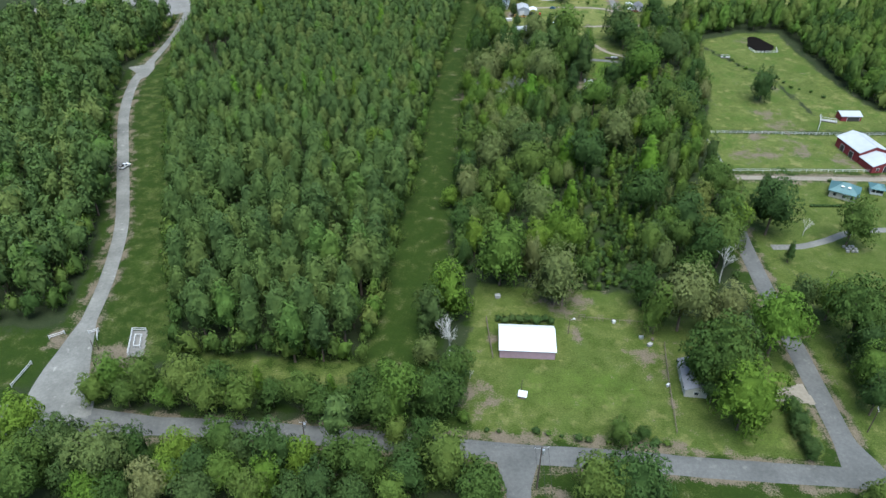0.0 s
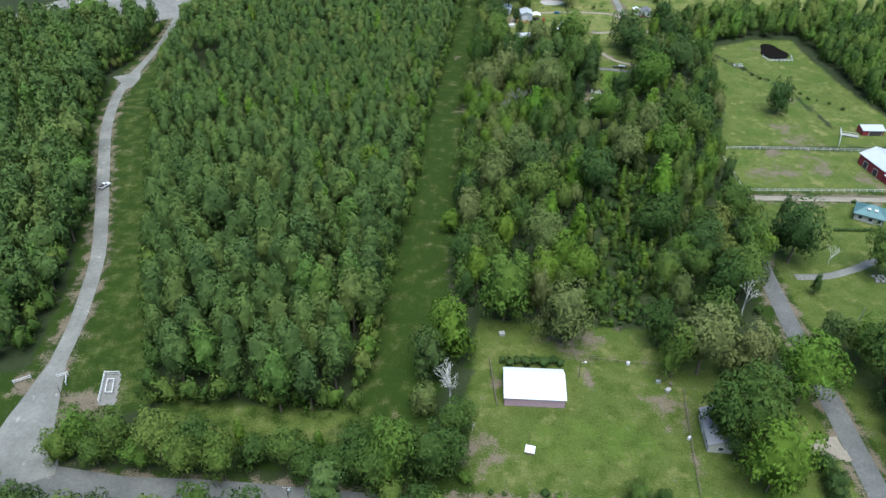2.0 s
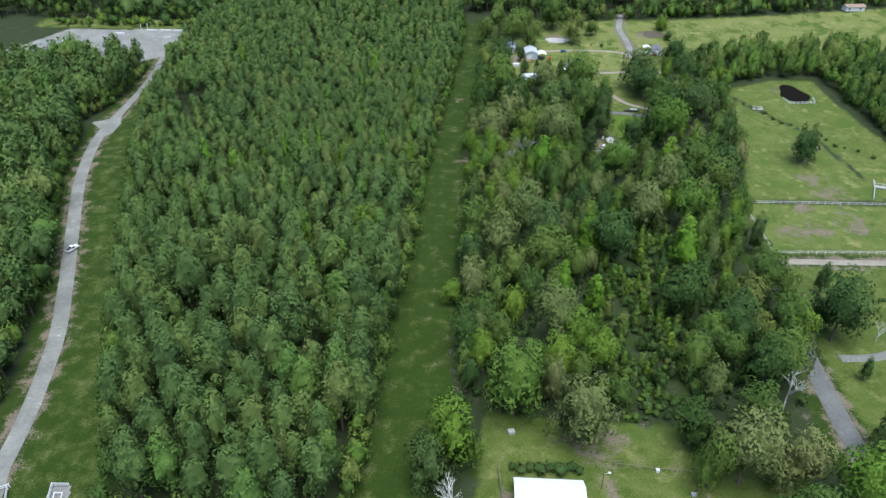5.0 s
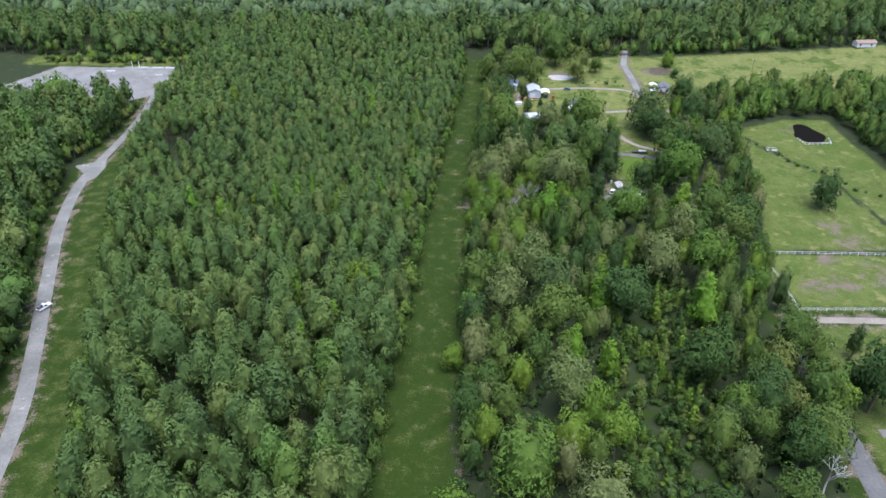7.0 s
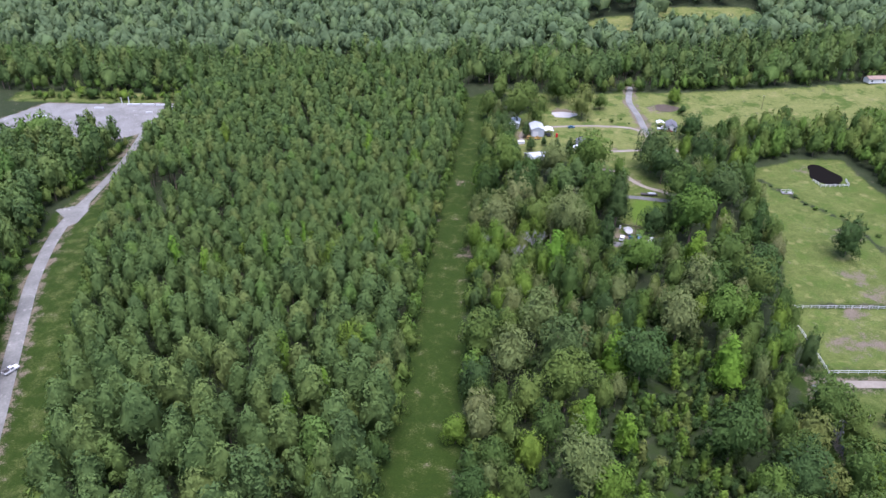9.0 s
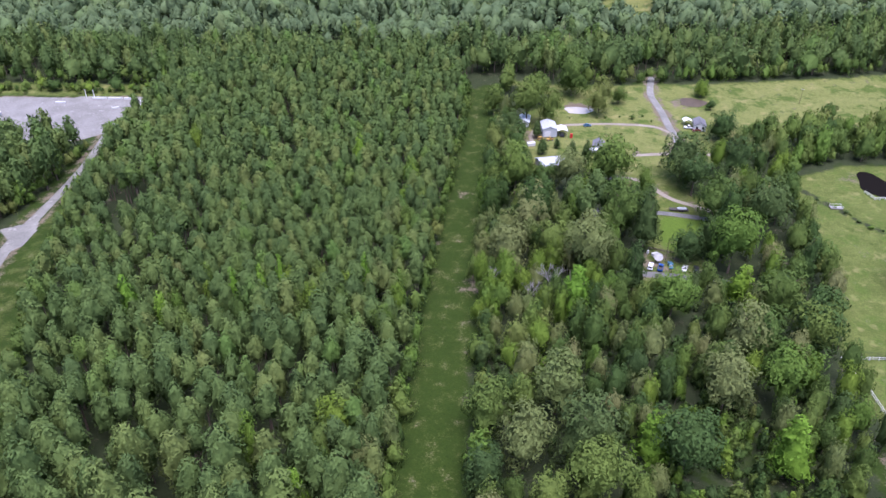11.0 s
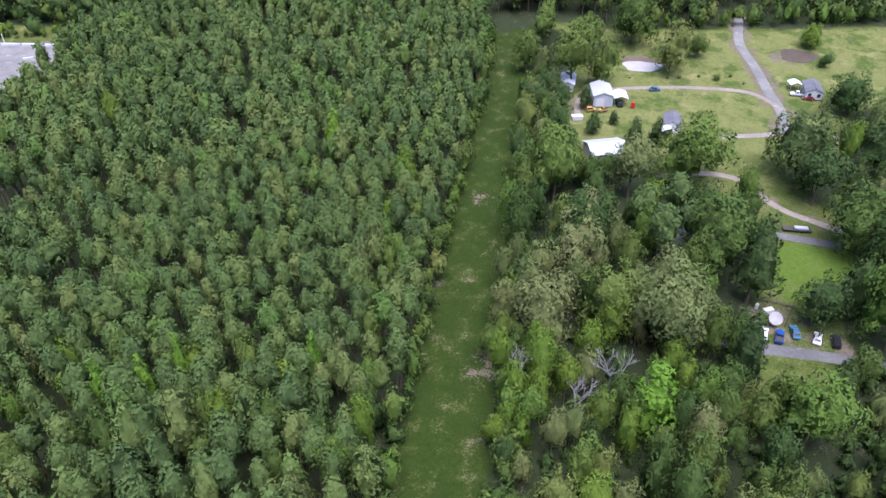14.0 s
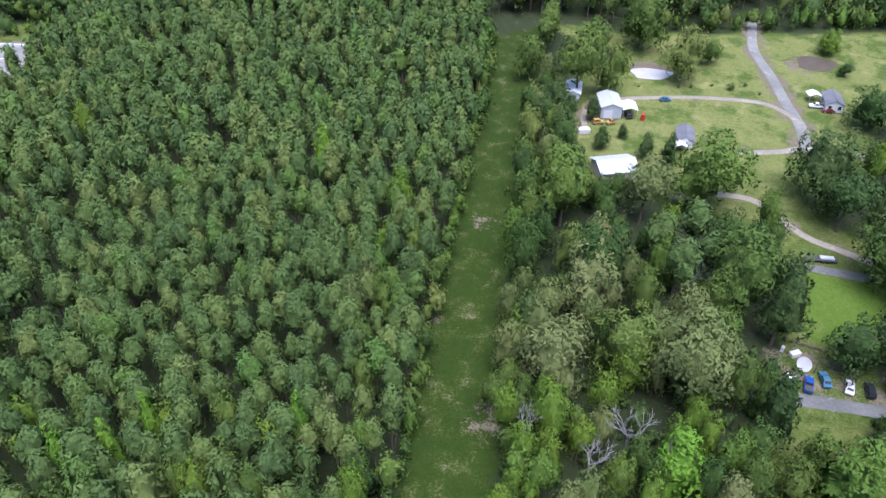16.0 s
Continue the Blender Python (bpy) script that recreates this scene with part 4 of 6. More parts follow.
for i, (x, y) in enumerate(scatter([(41, 171.5), (66, 170.5), (68, 179), (41, 180)], 2.5, 2.4, 0.48, 23)):
    tree("bush", x, y, ROW.uniform(1.4, 3.2), (HARD, HARD, LIME, DARK)[int(ROW.integers(0, 4))], "low tangled green scrub bush", i % 6, ROW.uniform(0.9, 1.2), "scrub_bush", "scrub in the glade")


def along(line, step, off, seed):
    """Places along a line, shifted to its side, for the leafy edge of a wood."""
    rng = np.random.default_rng(seed)
    out = []
    for (x0, y0), (x1, y1) in zip(line, line[1:]):
        n = math.hypot(x1 - x0, y1 - y0)
        for k in np.arange(0, n, step):
            s = (k + rng.uniform(-1.4, 1.4)) / n
            o = off + rng.uniform(-1.2, 1.2)
            out.append((x0 + (x1 - x0) * s + (y1 - y0) / n * o, y0 + (y1 - y0) * s - (x1 - x0) / n * o))
    return np.array(out)


edge = np.concatenate([along(PLANTATION[:2], 3.6, -2.6, 40), along(PLANTATION[1:9], 3.6, 0.8, 41), along(PLANTATION[-16:] + PLANTATION[:1], 3.8, 1.6, 42), along(LEFT_WOODS[:10][::-1], 4.0, 1.0, 43),
                       along([(26, 441), (21.5, 400), (17, 339), (13, 297), (9, 238), (7, 185)], 4.4, 0.0, 45),
                       along([(330, 495), (160, 492), (64, 493)], 4.6, 0.0, 46), along([(120, 304), (130, 340), (138, 381), (146, 398), (172, 408), (197, 406), (199, 375), (201, 330), (207, 306), (250, 303)], 4.4, 0.0, 47),
                       along([(-246, 494), (-143, 494)], 5.0, 0.0, 48), along([(-152, 153), (-113, 156)], 3.4, 0.0, 49)])
woods("wood_edge", edge, ["hard"] * 4 + ["bush"], (6, 12.5), (0.7, 1.0), HARD, "leafy low growth along the wood's edge", 15, 210, 0.066, 1, False)
low = clear_of_placed(scatter(RIGHT_WOODS, 3.6, 3.6, 0.48, 44, [p for p in CLEARINGS if p is not EAST_LAWN] + [BRUSH]), -1.5)
low = low[(low[:, 1] < 345) & (low[:, 1] > 174) & (low[:, 0] < 100)]
woods("undergrowth", low, ["bush"] * 4, (1.6, 4.8), (0.7, 1.1), DARK, "dark undergrowth below the mixed woods", 16, 90, 0.13, 1, False)
south = scatter([(-150, 70), (8, 70), (10, 104), (-40, 108), (-88, 110), (-150, 116)], 7.4, 7.0, 0.40, 22)
south = clear_of_placed(south, 0.6)
for i, (x, y) in enumerate(south):
    tree("hard", x, y, ROW.uniform(9, 13), (HARD, DARK, HARD)[i % 3], "broad-leaved tree on the wooded roadside", i % 6, ROW.uniform(0.9, 1.2), "broadleaf_tree", "roadside trees")

for i, x in enumerate((-226, -214, -207, -199, -190, -186, -181, -168, -161, -156, -150)):
    tree("bush", x, 482.5 + 2 * (i % 3), 4.5 + 1.5 * (i % 4), (LIME, HARD)[i % 2], "young bushy tree in the grass behind the lot", i % 6, 1.0, "bushy_tree", "bushes behind the lot")

FAR = [(-430, 488), (-140, 488), (-60, 512), (14, 500), (34, 504), (62, 494), (160, 493), (430, 497), (430, 655), (-430, 655)]
far = scatter(FAR, 7.0, 6.8, 0.42, 4, [FAR_FIELD_A, FAR_FIELD_B, LOT, LOT_BACK])
far = far[np.abs(far[:, 0]) < 75 + 0.42 * far[:, 1]]
foot = far[:, 1] < 536
woods("hill_foot_woods", far[foot], ["edge_pine"] * 3 + ["hard"] * 2, (15, 21), (1.0, 1.35), PINE, "dark wall of pines and broad-leaved trees at the foot of the hills", 20, 290, 0.042, 1)
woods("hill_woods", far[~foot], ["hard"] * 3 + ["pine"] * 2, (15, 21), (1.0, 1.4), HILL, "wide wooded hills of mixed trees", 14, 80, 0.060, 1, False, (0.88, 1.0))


# ---- things ----
BARN_ROOF = plain("pale_grey_roof_metal", (0.40, 0.42, 0.44), 0.5, 0.0, 0.5, 0.12, 0.05)
WHITE_METAL = plain("white_sheet_metal", (0.66, 0.69, 0.70), 0.45, 0.0, 0.8, 0.06, 0.05)
GREY_METAL = plain("grey_sheet_metal", (0.40, 0.42, 0.44), 0.5, 0.1, 0.8, 0.1, 0.05)
PINK_WALL = plain("faded_pink_metal", (0.40, 0.275, 0.31), 0.7, 0, 1.2, 0.2, 0.1)
RED_WALL = plain("barn_red_boards", (0.22, 0.035, 0.04), 0.75, 0, 1.5, 0.25, 0.2)
WHITE_PAINT = plain("white_paint", (0.55, 0.55, 0.54), 0.6, 0, 2.0, 0.1, 0.05)
CREAM_WALL = plain("cream_siding", (0.40, 0.38, 0.33), 0.75, 0, 1.5, 0.15, 0.1)
GREY_SHINGLE = plain("grey_shingles", (0.13, 0.13, 0.14), 0.9, 0, 3.0, 0.3, 0.3)
TEAL_ROOF = plain("teal_metal_roof", (0.075, 0.15, 0.155), 0.5, 0.1, 1.5, 0.2, 0.05)
BROWN_WALL = plain("brown_siding", (0.24, 0.17, 0.13), 0.8, 0, 1.5, 0.25, 0.1)
WOOD = plain("weathered_wood", (0.16, 0.13, 0.10), 0.9, 0, 3.0, 0.35, 0.3)
POLE_WOOD = plain("creosoted_pole", (0.085, 0.065, 0.05), 0.9, 0, 3.0, 0.3, 0.3)
CONCRETE = plain("concrete", (0.30, 0.295, 0.28), 0.9, 0, 2.0, 0.2, 0.15)
STEEL = plain("galvanised_steel", (0.5, 0.52, 0.53), 0.4, 0.6, 3.0, 0.15, 0)
RUBBER = plain("tyre_rubber", (0.025, 0.025, 0.026), 0.9, 0, 5.0, 0.2, 0)
GLASS_DARK = plain("dark_window_glass", (0.03, 0.035, 0.04), 0.12, 0, 1.0, 0.1, 0)
# Dark colour put in for shade inside open fronts; also for dark decks.
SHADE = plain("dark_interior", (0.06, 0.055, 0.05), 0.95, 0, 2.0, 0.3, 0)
YELLOW = plain("machine_yellow", (0.40, 0.25, 0.06), 0.5, 0, 2.0, 0.15, 0)
ROCK = plain("grey_stone", (0.30, 0.29, 0.27), 0.95, 0, 2.0, 0.35, 0.5)


def car_paint(name, col):
    return plain(name, col, 0.3, 0.15, 1.0, 0.06, 0)


def part(name, bm, mat, parent, label=""):
    """Links a bmesh as one mesh object under a thing or a part."""
    me = bpy.data.meshes.new(name)
    bm.to_mesh(me)
    bm.free()
    me.materials.append(mat)
    o = new(name, me)
    o.parent = parent
    return tagged(o, label) if label else o


def thing(name, x, y, turn, label, category, group="", lift=0.0):
    e = new(name)
    e.matrix_world = pose(x, y, gz(x, y) + lift, 0, 0, turn)
    return tagged(e, label, category, group)


def block(bm, size, at, bevel=0.0, turn=(0, 0, 0)):
    """A box with its edges taken off, its centre at the given place."""
    r = bmesh.ops.create_cube(bm, size=1)
    vs = r["verts"]
    if bevel:
        bmesh.ops.scale(bm, vec=size, verts=vs)
        es = list({e for v in vs for e in v.link_edges})
        vs = list({v for f in bmesh.ops.bevel(bm, geom=es, offset=bevel, segments=2, affect="EDGES")["faces"] for v in f.verts} | {v for v in vs if v.is_valid})
        bmesh.ops.transform(bm, matrix=pose(*at, *turn), verts=vs)
    else:
        bmesh.ops.transform(bm, matrix=pose(*at, *turn) @ Matrix.Diagonal((*size, 1)), verts=vs)
    return bm


def rod(bm, a, b, r, r2=None, n=8):
    """A round bar from a to b."""
    a, b = Vector(a), Vector(b)
    d = b - a
    m = Matrix.Translation((a + b) / 2) @ d.to_track_quat("Z", "Y").to_matrix().to_4x4()
    bmesh.ops.create_cone(bm, cap_ends=True, segments=n, radius1=r, radius2=r if r2 is None else r2, depth=d.length, matrix=m)
    return bm


def slab(bm, pts, thick):
    """A sheet through four corners, thickened downwards."""
    top = [bm.verts.new(p) for p in pts]
    low = [bm.verts.new((p[0], p[1], p[2] - thick)) for p in pts]
    bm.faces.new(top)
    bm.faces.new(low[::-1])
    for i in range(len(pts)):
        j = (i + 1) % len(pts)
        bm.faces.new((top[i], low[i], low[j], top[j]))
    return bm


def gable_house(name, x, y, turn, w, d, eave, rise, wall, roof, label, over=0.4, ridge=0.5, openings=(), ribs=0, roof_label="", category="building"):
    """A gabled building: w across the gable side's front (local x), d deep (local y), ridge along x. openings: (side, at, width, bottom, top, material)."""
    e = thing(name, x, y, turn, label, category)
    t = 0.18
    ry = -d / 2 + d * ridge
    for nm, sz, at in (("front_wall", (w, t, eave), (0, -d / 2 + t / 2, eave / 2)), ("back_wall", (w, t, eave), (0, d / 2 - t / 2, eave / 2))):
        part("wall", block(bmesh.new(), sz, at), wall, e)
    for sx in (-1, 1):
        bm = bmesh.new()
        x0, x1 = sx * (w / 2 - t), sx * w / 2
        prof = [(-d / 2 + t, 0), (d / 2 - t, 0), (d / 2 - t, eave), (ry, eave + rise - 0.05), (-d / 2 + t, eave)]
        a = [bm.verts.new((x0, p, q)) for p, q in prof]
        b = [bm.verts.new((x1, p, q)) for p, q in prof]
        bm.faces.new(a)
        bm.faces.new(b[::-1])
        for i in range(5):
            j = (i + 1) % 5
            bm.faces.new((a[i], a[j], b[j], b[i]))
        bmesh.ops.recalc_face_normals(bm, faces=bm.faces)
        part("gable_wall", bm, wall, e)
    hw = w / 2 + over
    for sy, half in ((-1, ry + d / 2), (1, d / 2 - ry)):
        out = half + over
        drop = rise * out / half
        ye, ze = ry + sy * out, eave + rise - drop
        bm = slab(bmesh.new(), [(-hw, ry, eave + rise + 0.12), (hw, ry, eave + rise + 0.12), (hw, ye, ze + 0.12), (-hw, ye, ze + 0.12)][::(1 if sy > 0 else -1)], 0.12)
        top = part("roof", bm, roof, e, roof_label)
        for k in range(ribs):
            px = -hw + (k + 0.5) * 2 * hw / ribs
            part("rib", rod(bmesh.new(), (px, ry, eave + rise + 0.13), (px, ye, ze + 0.13), 0.035, n=4), roof, top)
    ridge_bm = rod(bmesh.new(), (-hw, ry, eave + rise + 0.12), (hw, ry, eave + rise + 0.12), 0.09, n=6)
    part("ridge_cap", ridge_bm, roof, e)
    for side, at, ow, z0, z1, mat in openings:
        fr = bmesh.new()
        sz = (ow, 0.1, z1 - z0)
        if side in "fb":
            yy = (-1 if side == "f" else 1) * (d / 2 + 0.03)
            o = part("door" if z0 < 0.1 else "window", block(bmesh.new(), sz, (at, yy, (z0 + z1) / 2)), mat, e)
            for dx in (-ow / 2, ow / 2):
                block(fr, (0.12, 0.16, z1 - z0 + 0.2), (at + dx, yy, (z0 + z1) / 2))
            block(fr, (ow + 0.24, 0.16, 0.12), (at, yy, z1 + 0.04))
        else:
            xx = (-1 if side == "l" else 1) * (w / 2 + 0.03)
            o = part("door" if z0 < 0.1 else "window", block(bmesh.new(), (0.1, ow, z1 - z0), (xx, at, (z0 + z1) / 2)), mat, e)
            for dy in (-ow / 2, ow / 2):
                block(fr, (0.16, 0.12, z1 - z0 + 0.2), (xx, at + dy, (z0 + z1) / 2))
            block(fr, (0.16, ow + 0.24, 0.12), (xx, at, z1 + 0.04))
        part("frame", fr, WHITE_PAINT, o)
    return e


def rail_fence(name, line, label, mat, spacing=2.5, height=1.3, rails=3, r=0.06, category="fence", group=""):
    """Posts along a line with rails between them; every post and rail is a part."""
    (x0, y0) = line[0]
    e = thing(name, x0, y0, 0, label, category, group)
    z0 = gz(x0, y0)
    post = rod(bmesh.new(), (0, 0, -0.2), (0, 0, height), r * 1.3, n=6)
    me = bpy.data.meshes.new("post")
    post.to_mesh(me)
    post.free()
    me.materials.append(mat)
    for (ax, ay), (bx, by) in zip(line, line[1:]):
        n = max(1, round(math.hypot(bx - ax, by - ay) / spacing))
        for k in range(n + 1 if (bx, by) == line[-1] else n):
            px, py = ax + (bx - ax) * k / n, ay + (by - ay) * k / n
            o = new("post", me)
            o.parent, o.location = e, (px - x0, py - y0, gz(px, py) - z0)
        for q in range(rails):
            for k in range(n):
                p = [Vector((ax + (bx - ax) * s / n, ay + (by - ay) * s / n, 0)) for s in (k, k + 1)]
                h = height * (q + 1) / rails - 0.06
                a, b = [Vector((v.x - x0, v.y - y0, gz(v.x, v.y) - z0 + h)) for v in p]
                part("rail", rod(bmesh.new(), a, b, r, n=5), mat, e)
    return e


def utility_pole(x, y, h, label, arm=0.0, turn=0.0, lamp=False, can=False, r=0.14, mat=None):
    e = thing("utility_pole", x, y, turn, label, "pole")
    part("pole", rod(bmesh.new(), (0, 0, -0.4), (0, 0, h), r, r * 0.65, 10), mat or POLE_WOOD, e)
    if arm:
        a = part("crossarm", block(bmesh.new(), (arm, 0.12, 0.14), (0, 0.12, h - 0.5), 0.02), CONCRETE, e, "pale weathered crossarm")
        for k in (-0.45, 0, 0.45):
            part("insulator", rod(bmesh.new(), (k * arm, 0.12, h - 0.43), (k * arm, 0.12, h - 0.15), 0.06, 0.04), WHITE_PAINT, a)
    if lamp:
        bm = rod(bmesh.new(), (0, 0, h - 0.4), (0.9, 0, h), 0.04)
        part("lamp_arm", bm, STEEL, e)
        bm = bmesh.new()
        bmesh.ops.create_uvsphere(bm, u_segments=12, v_segments=8, radius=0.35, matrix=pose(1.15, 0, h + 0.02) @ Matrix.Diagonal((1, 0.8, 0.5, 1)))
        part("lamp_head", bm, WHITE_PAINT, e, "white lamp head")
    if can:
        part("transformer", rod(bmesh.new(), (0.4, 0, h - 2.0), (0.4, 0, h - 0.9), 0.3, n=12), STEEL, e, "grey transformer can")
    return e


def wire(a, b, sag=1.0, r=0.014):
    """A slack cable between two points."""
    e = new("power_line")
    e.location = a
    tagged(e, "thin slack overhead power line", "cable", "power lines")
    bm = bmesh.new()
    A, B = Vector((0, 0, 0)), Vector(b) - Vector(a)
    pts = [A.lerp(B, k / 12) - Vector((0, 0, sag * 4 * (k / 12) * (1 - k / 12))) for k in range(13)]
    side = Vector((-B.y, B.x, 0)).normalized() * r
    up = Vector((0, 0, r))
    rings = [[bm.verts.new(p + o) for o in (side, up, -side, -up)] for p in pts]
    for u, v in zip(rings, rings[1:]):
        for k in range(4):
            bm.faces.new((u[k], u[(k + 1) % 4], v[(k + 1) % 4], v[k]))
    part("cable", bm, RUBBER, e)


def bare_tree(x, y, h, label, seed, fork=4, mat=None):
    """A leafless tree: forked limbs that thin out into twigs."""
    rng = random.Random(seed)
    e = thing("dead_tree", x, y, rng.uniform(0, 360), label, "tree")
    trunk, limbs = bmesh.new(), []

    def grow(p, d, length, r, level):
        if level == 1:
            limbs.append((bmesh.new(), bmesh.new()))
        bm = trunk if level == 0 else limbs[-1][0 if level == 1 else 1]
        q = p + d * length
        mid = p.lerp(q, 0.5) + Vector((rng.uniform(-1, 1), rng.uniform(-1, 1), 0)) * length * 0.06
        rod(bm, p, mid, r, r * 0.8, 6 if level < 2 else 4)
        rod(bm, mid, q, r * 0.8, r * 0.6, 6 if level < 2 else 4)
        if level >= 4:
            return
        for k in range((fork, 4, 3, 3)[level]):
            a = rng.uniform(0, 6.28)
            t = rng.uniform(0.35, 0.75)
            nd = (d * math.cos(t) + Vector((math.cos(a), math.sin(a), 0.15)) * math.sin(t)).normalized()
            grow(p.lerp(q, rng.uniform(0.6, 1.0)), nd, length * rng.uniform(0.48, 0.68), r * 0.55, level + 1)

    grow(Vector((0, 0, -0.2)), Vector((0.03, 0.02, 1)).normalized(), h * 0.36, h * 0.0125, 0)
    part("trunk", trunk, mat or BLEACHED, e)
    for limb, spray in limbs:
        o = part("limb", limb, mat or BLEACHED, e)
        tagged(part("twig_spray", spray, mat or BLEACHED, o), kind="stuff")
    return e


def vehicle(name, x, y, turn, paint, label, kind="sedan", length=4.6, width=1.85, group="", lift=0.0):
    """A parked vehicle: body, cabin with glass, four wheels with rims, lamps."""
    e = thing(name, x, y, turn, label, "car", group, lift)
    L, W = length, width
    prof = {"sedan": [(-0.5, 0.35), (-0.5, 0.80), (-0.47, 0.92), (-0.30, 0.97), (0.18, 0.97), (0.46, 0.84), (0.5, 0.62), (0.5, 0.35)],
            "pickup": [(-0.5, 0.5), (-0.5, 1.08), (-0.12, 1.08), (0.18, 1.08), (0.46, 1.02), (0.5, 0.8), (0.5, 0.5)],
            "suv": [(-0.5, 0.45), (-0.5, 1.0), (-0.3, 1.05), (0.2, 1.05), (0.47, 1.0), (0.5, 0.8), (0.5, 0.45)]}[kind]
    cab = {"sedan": [(-0.36, 0.96), (-0.24, 1.42), (0.06, 1.44), (0.22, 0.96)], "pickup": [(-0.12, 1.07), (-0.10, 1.72), (0.10, 1.74), (0.22, 1.07)],
           "suv": [(-0.49, 1.04), (-0.44, 1.7), (0.08, 1.72), (0.22, 1.04)]}[kind]

    def extrude(pf, half, taper=1.0):
        bm = bmesh.new()
        rows = []
        for s in (-1, 1):
            rows.append([bm.verts.new((px * L, s * half * (taper if i in (1, 2) and taper < 1 else 1), pz)) for i, (px, pz) in enumerate(pf)])
        a, b = rows
        bm.faces.new(a)
        bm.faces.new(b[::-1])
        for i in range(len(pf)):
            j = (i + 1) % len(pf)
            bm.faces.new((a[j], a[i], b[i], b[j]))
        bmesh.ops.recalc_face_normals(bm, faces=bm.faces)
        bmesh.ops.bevel(bm, geom=list(bm.edges), offset=0.05, segments=2, affect="EDGES")
        return bm

    part("body", extrude(prof, W / 2), paint, e)
    c = part("cabin", extrude(cab, W / 2 - 0.06, 0.82), paint, e)
    z0, z1 = cab[0][1] + 0.08, cab[1][1] - 0.1
    for s in (-1, 1):
        bm = slab(bmesh.new(), [((cab[0][0] + 0.04) * L, s * (W / 2 - 0.03), z0), ((cab[3][0] - 0.05) * L, s * (W / 2 - 0.03), z0),
                                ((cab[2][0] - 0.01) * L, s * (W / 2 * 0.82 + 0.0), z1), ((cab[1][0] + 0.02) * L, s * (W / 2 * 0.82 + 0.0), z1)], 0.02)
        part("side_window", bm, GLASS_DARK, c)
    for (ax, az), (bx, bz), nm, off in ((cab[3], cab[2], "windscreen", 0.012), (cab[0], cab[1], "rear_window", -0.012)):
        h = W / 2 - 0.2
        p, q = ((ax + (bx - ax) * 0.12 + off) * L, az + (bz - az) * 0.12 + 0.02), ((ax + (bx - ax) * 0.9 + off) * L, az + (bz - az) * 0.9 + 0.03)
        part(nm, slab(bmesh.new(), [(p[0], -h, p[1]), (p[0], h, p[1]), (q[0], h * 0.85, q[1]), (q[0], -h * 0.85, q[1])], 0.02), GLASS_DARK, c)
    if kind == "pickup":
        part("bed", block(bmesh.new(), (0.34 * L, W - 0.3, 0.06), (-0.31 * L, 0, 1.1)), SHADE, e, "dark open cargo bed")
    for sx in (-0.31, 0.31):
        for s in (-1, 1):
            wy = s * (W / 2 - 0.1)
            w = part("wheel", rod(bmesh.new(), (sx * L, wy - 0.11, 0.33), (sx * L, wy + 0.11, 0.33), 0.33, n=14), RUBBER, e)
            part("rim", rod(bmesh.new(), (sx * L, wy + s * 0.10, 0.33), (sx * L, wy + s * 0.13, 0.33), 0.2, n=10), STEEL, w)
    for s in (-1, 1):
        part("headlight", block(bmesh.new(), (0.06, 0.35, 0.14), (0.5 * L, s * W * 0.33, prof[-2][1] + 0.02), 0.01), WHITE_PAINT, e)
    return e


# the yard and the white-roofed shed
gable_house("metal_shed", 24.6, 146.6, -2.8, 15.0, 10.4, 2.9, 1.5, PINK_WALL, WHITE_METAL, "low metal shed with faded pink walls and a white roof", 0.3, 0.72,
            (), 15, "white ribbed sheet-metal roof")
for x, y, h in ((19.2, 156.2, 3.4), (21.4, 156.8, 3.0), (23.6, 156.0, 3.7), (26.0, 156.8, 3.5), (28.4, 156.2, 4.0), (30.8, 156.8, 3.4), (32.6, 156.0, 2.7), (17.4, 157.2, 2.4)):
    tree("bush", x, y, h, DARK, "dark green shrub behind the shed", int(x) % 4, 1.1, "shrub")
rail_fence("wooden_fence", [(15.0, 141.5), (14.4, 150), (14.0, 158)], "low weathered wooden fence beside the shed", WOOD, 2.1, 1.2, 3)
rail_fence("yard_fence", [(63.2, 147), (61.6, 138), (60.2, 129), (58.2, 115.5)], "pale weathered post-and-rail yard fence", WOOD, 2.6, 1.2, 2, 0.05)
rail_fence("back_fence", [(41, 158.2), (48, 157.2), (55, 156.4), (63, 155.6)], "low weathered fence behind the yard", WOOD, 2.8, 1.1, 1, 0.06)


def well_house(x, y):
    e = thing("well_house", x, y, -14, "small white-roofed well cover standing on the lawn", "well cover")
    part("curb", block(bmesh.new(), (1.7, 1.7, 0.8), (0, 0, 0.4), 0.03), BROWN_WALL, e)
    part("lid", slab(bmesh.new(), [(-1.15, -1.0, 0.98), (1.15, -1.0, 0.98), (1.15, 1.0, 1.22), (-1.15, 1.0, 1.22)], 0.14), WHITE_METAL, e, "white tilted metal lid")


well_house(21.8, 127.4)
utility_pole(21.6, 128.9, 4.6, "thin dark wooden post beside the well cover", r=0.09)
utility_pole(37.0, 151.6, 5.6, "wooden yard pole with a white lamp", lamp=True, r=0.11)


def crate(x, y, turn, size, mat, label, name="storage_box"):
    e = thing(name, x, y, turn, label, "box")
    part("body", block(bmesh.new(), size, (0, 0, size[2] / 2), 0.03), mat, e)
    part("lid", block(bmesh.new(), (size[0] * 1.06, size[1] * 1.06, 0.09), (0, 0, size[2] + 0.045), 0.02), mat, e)


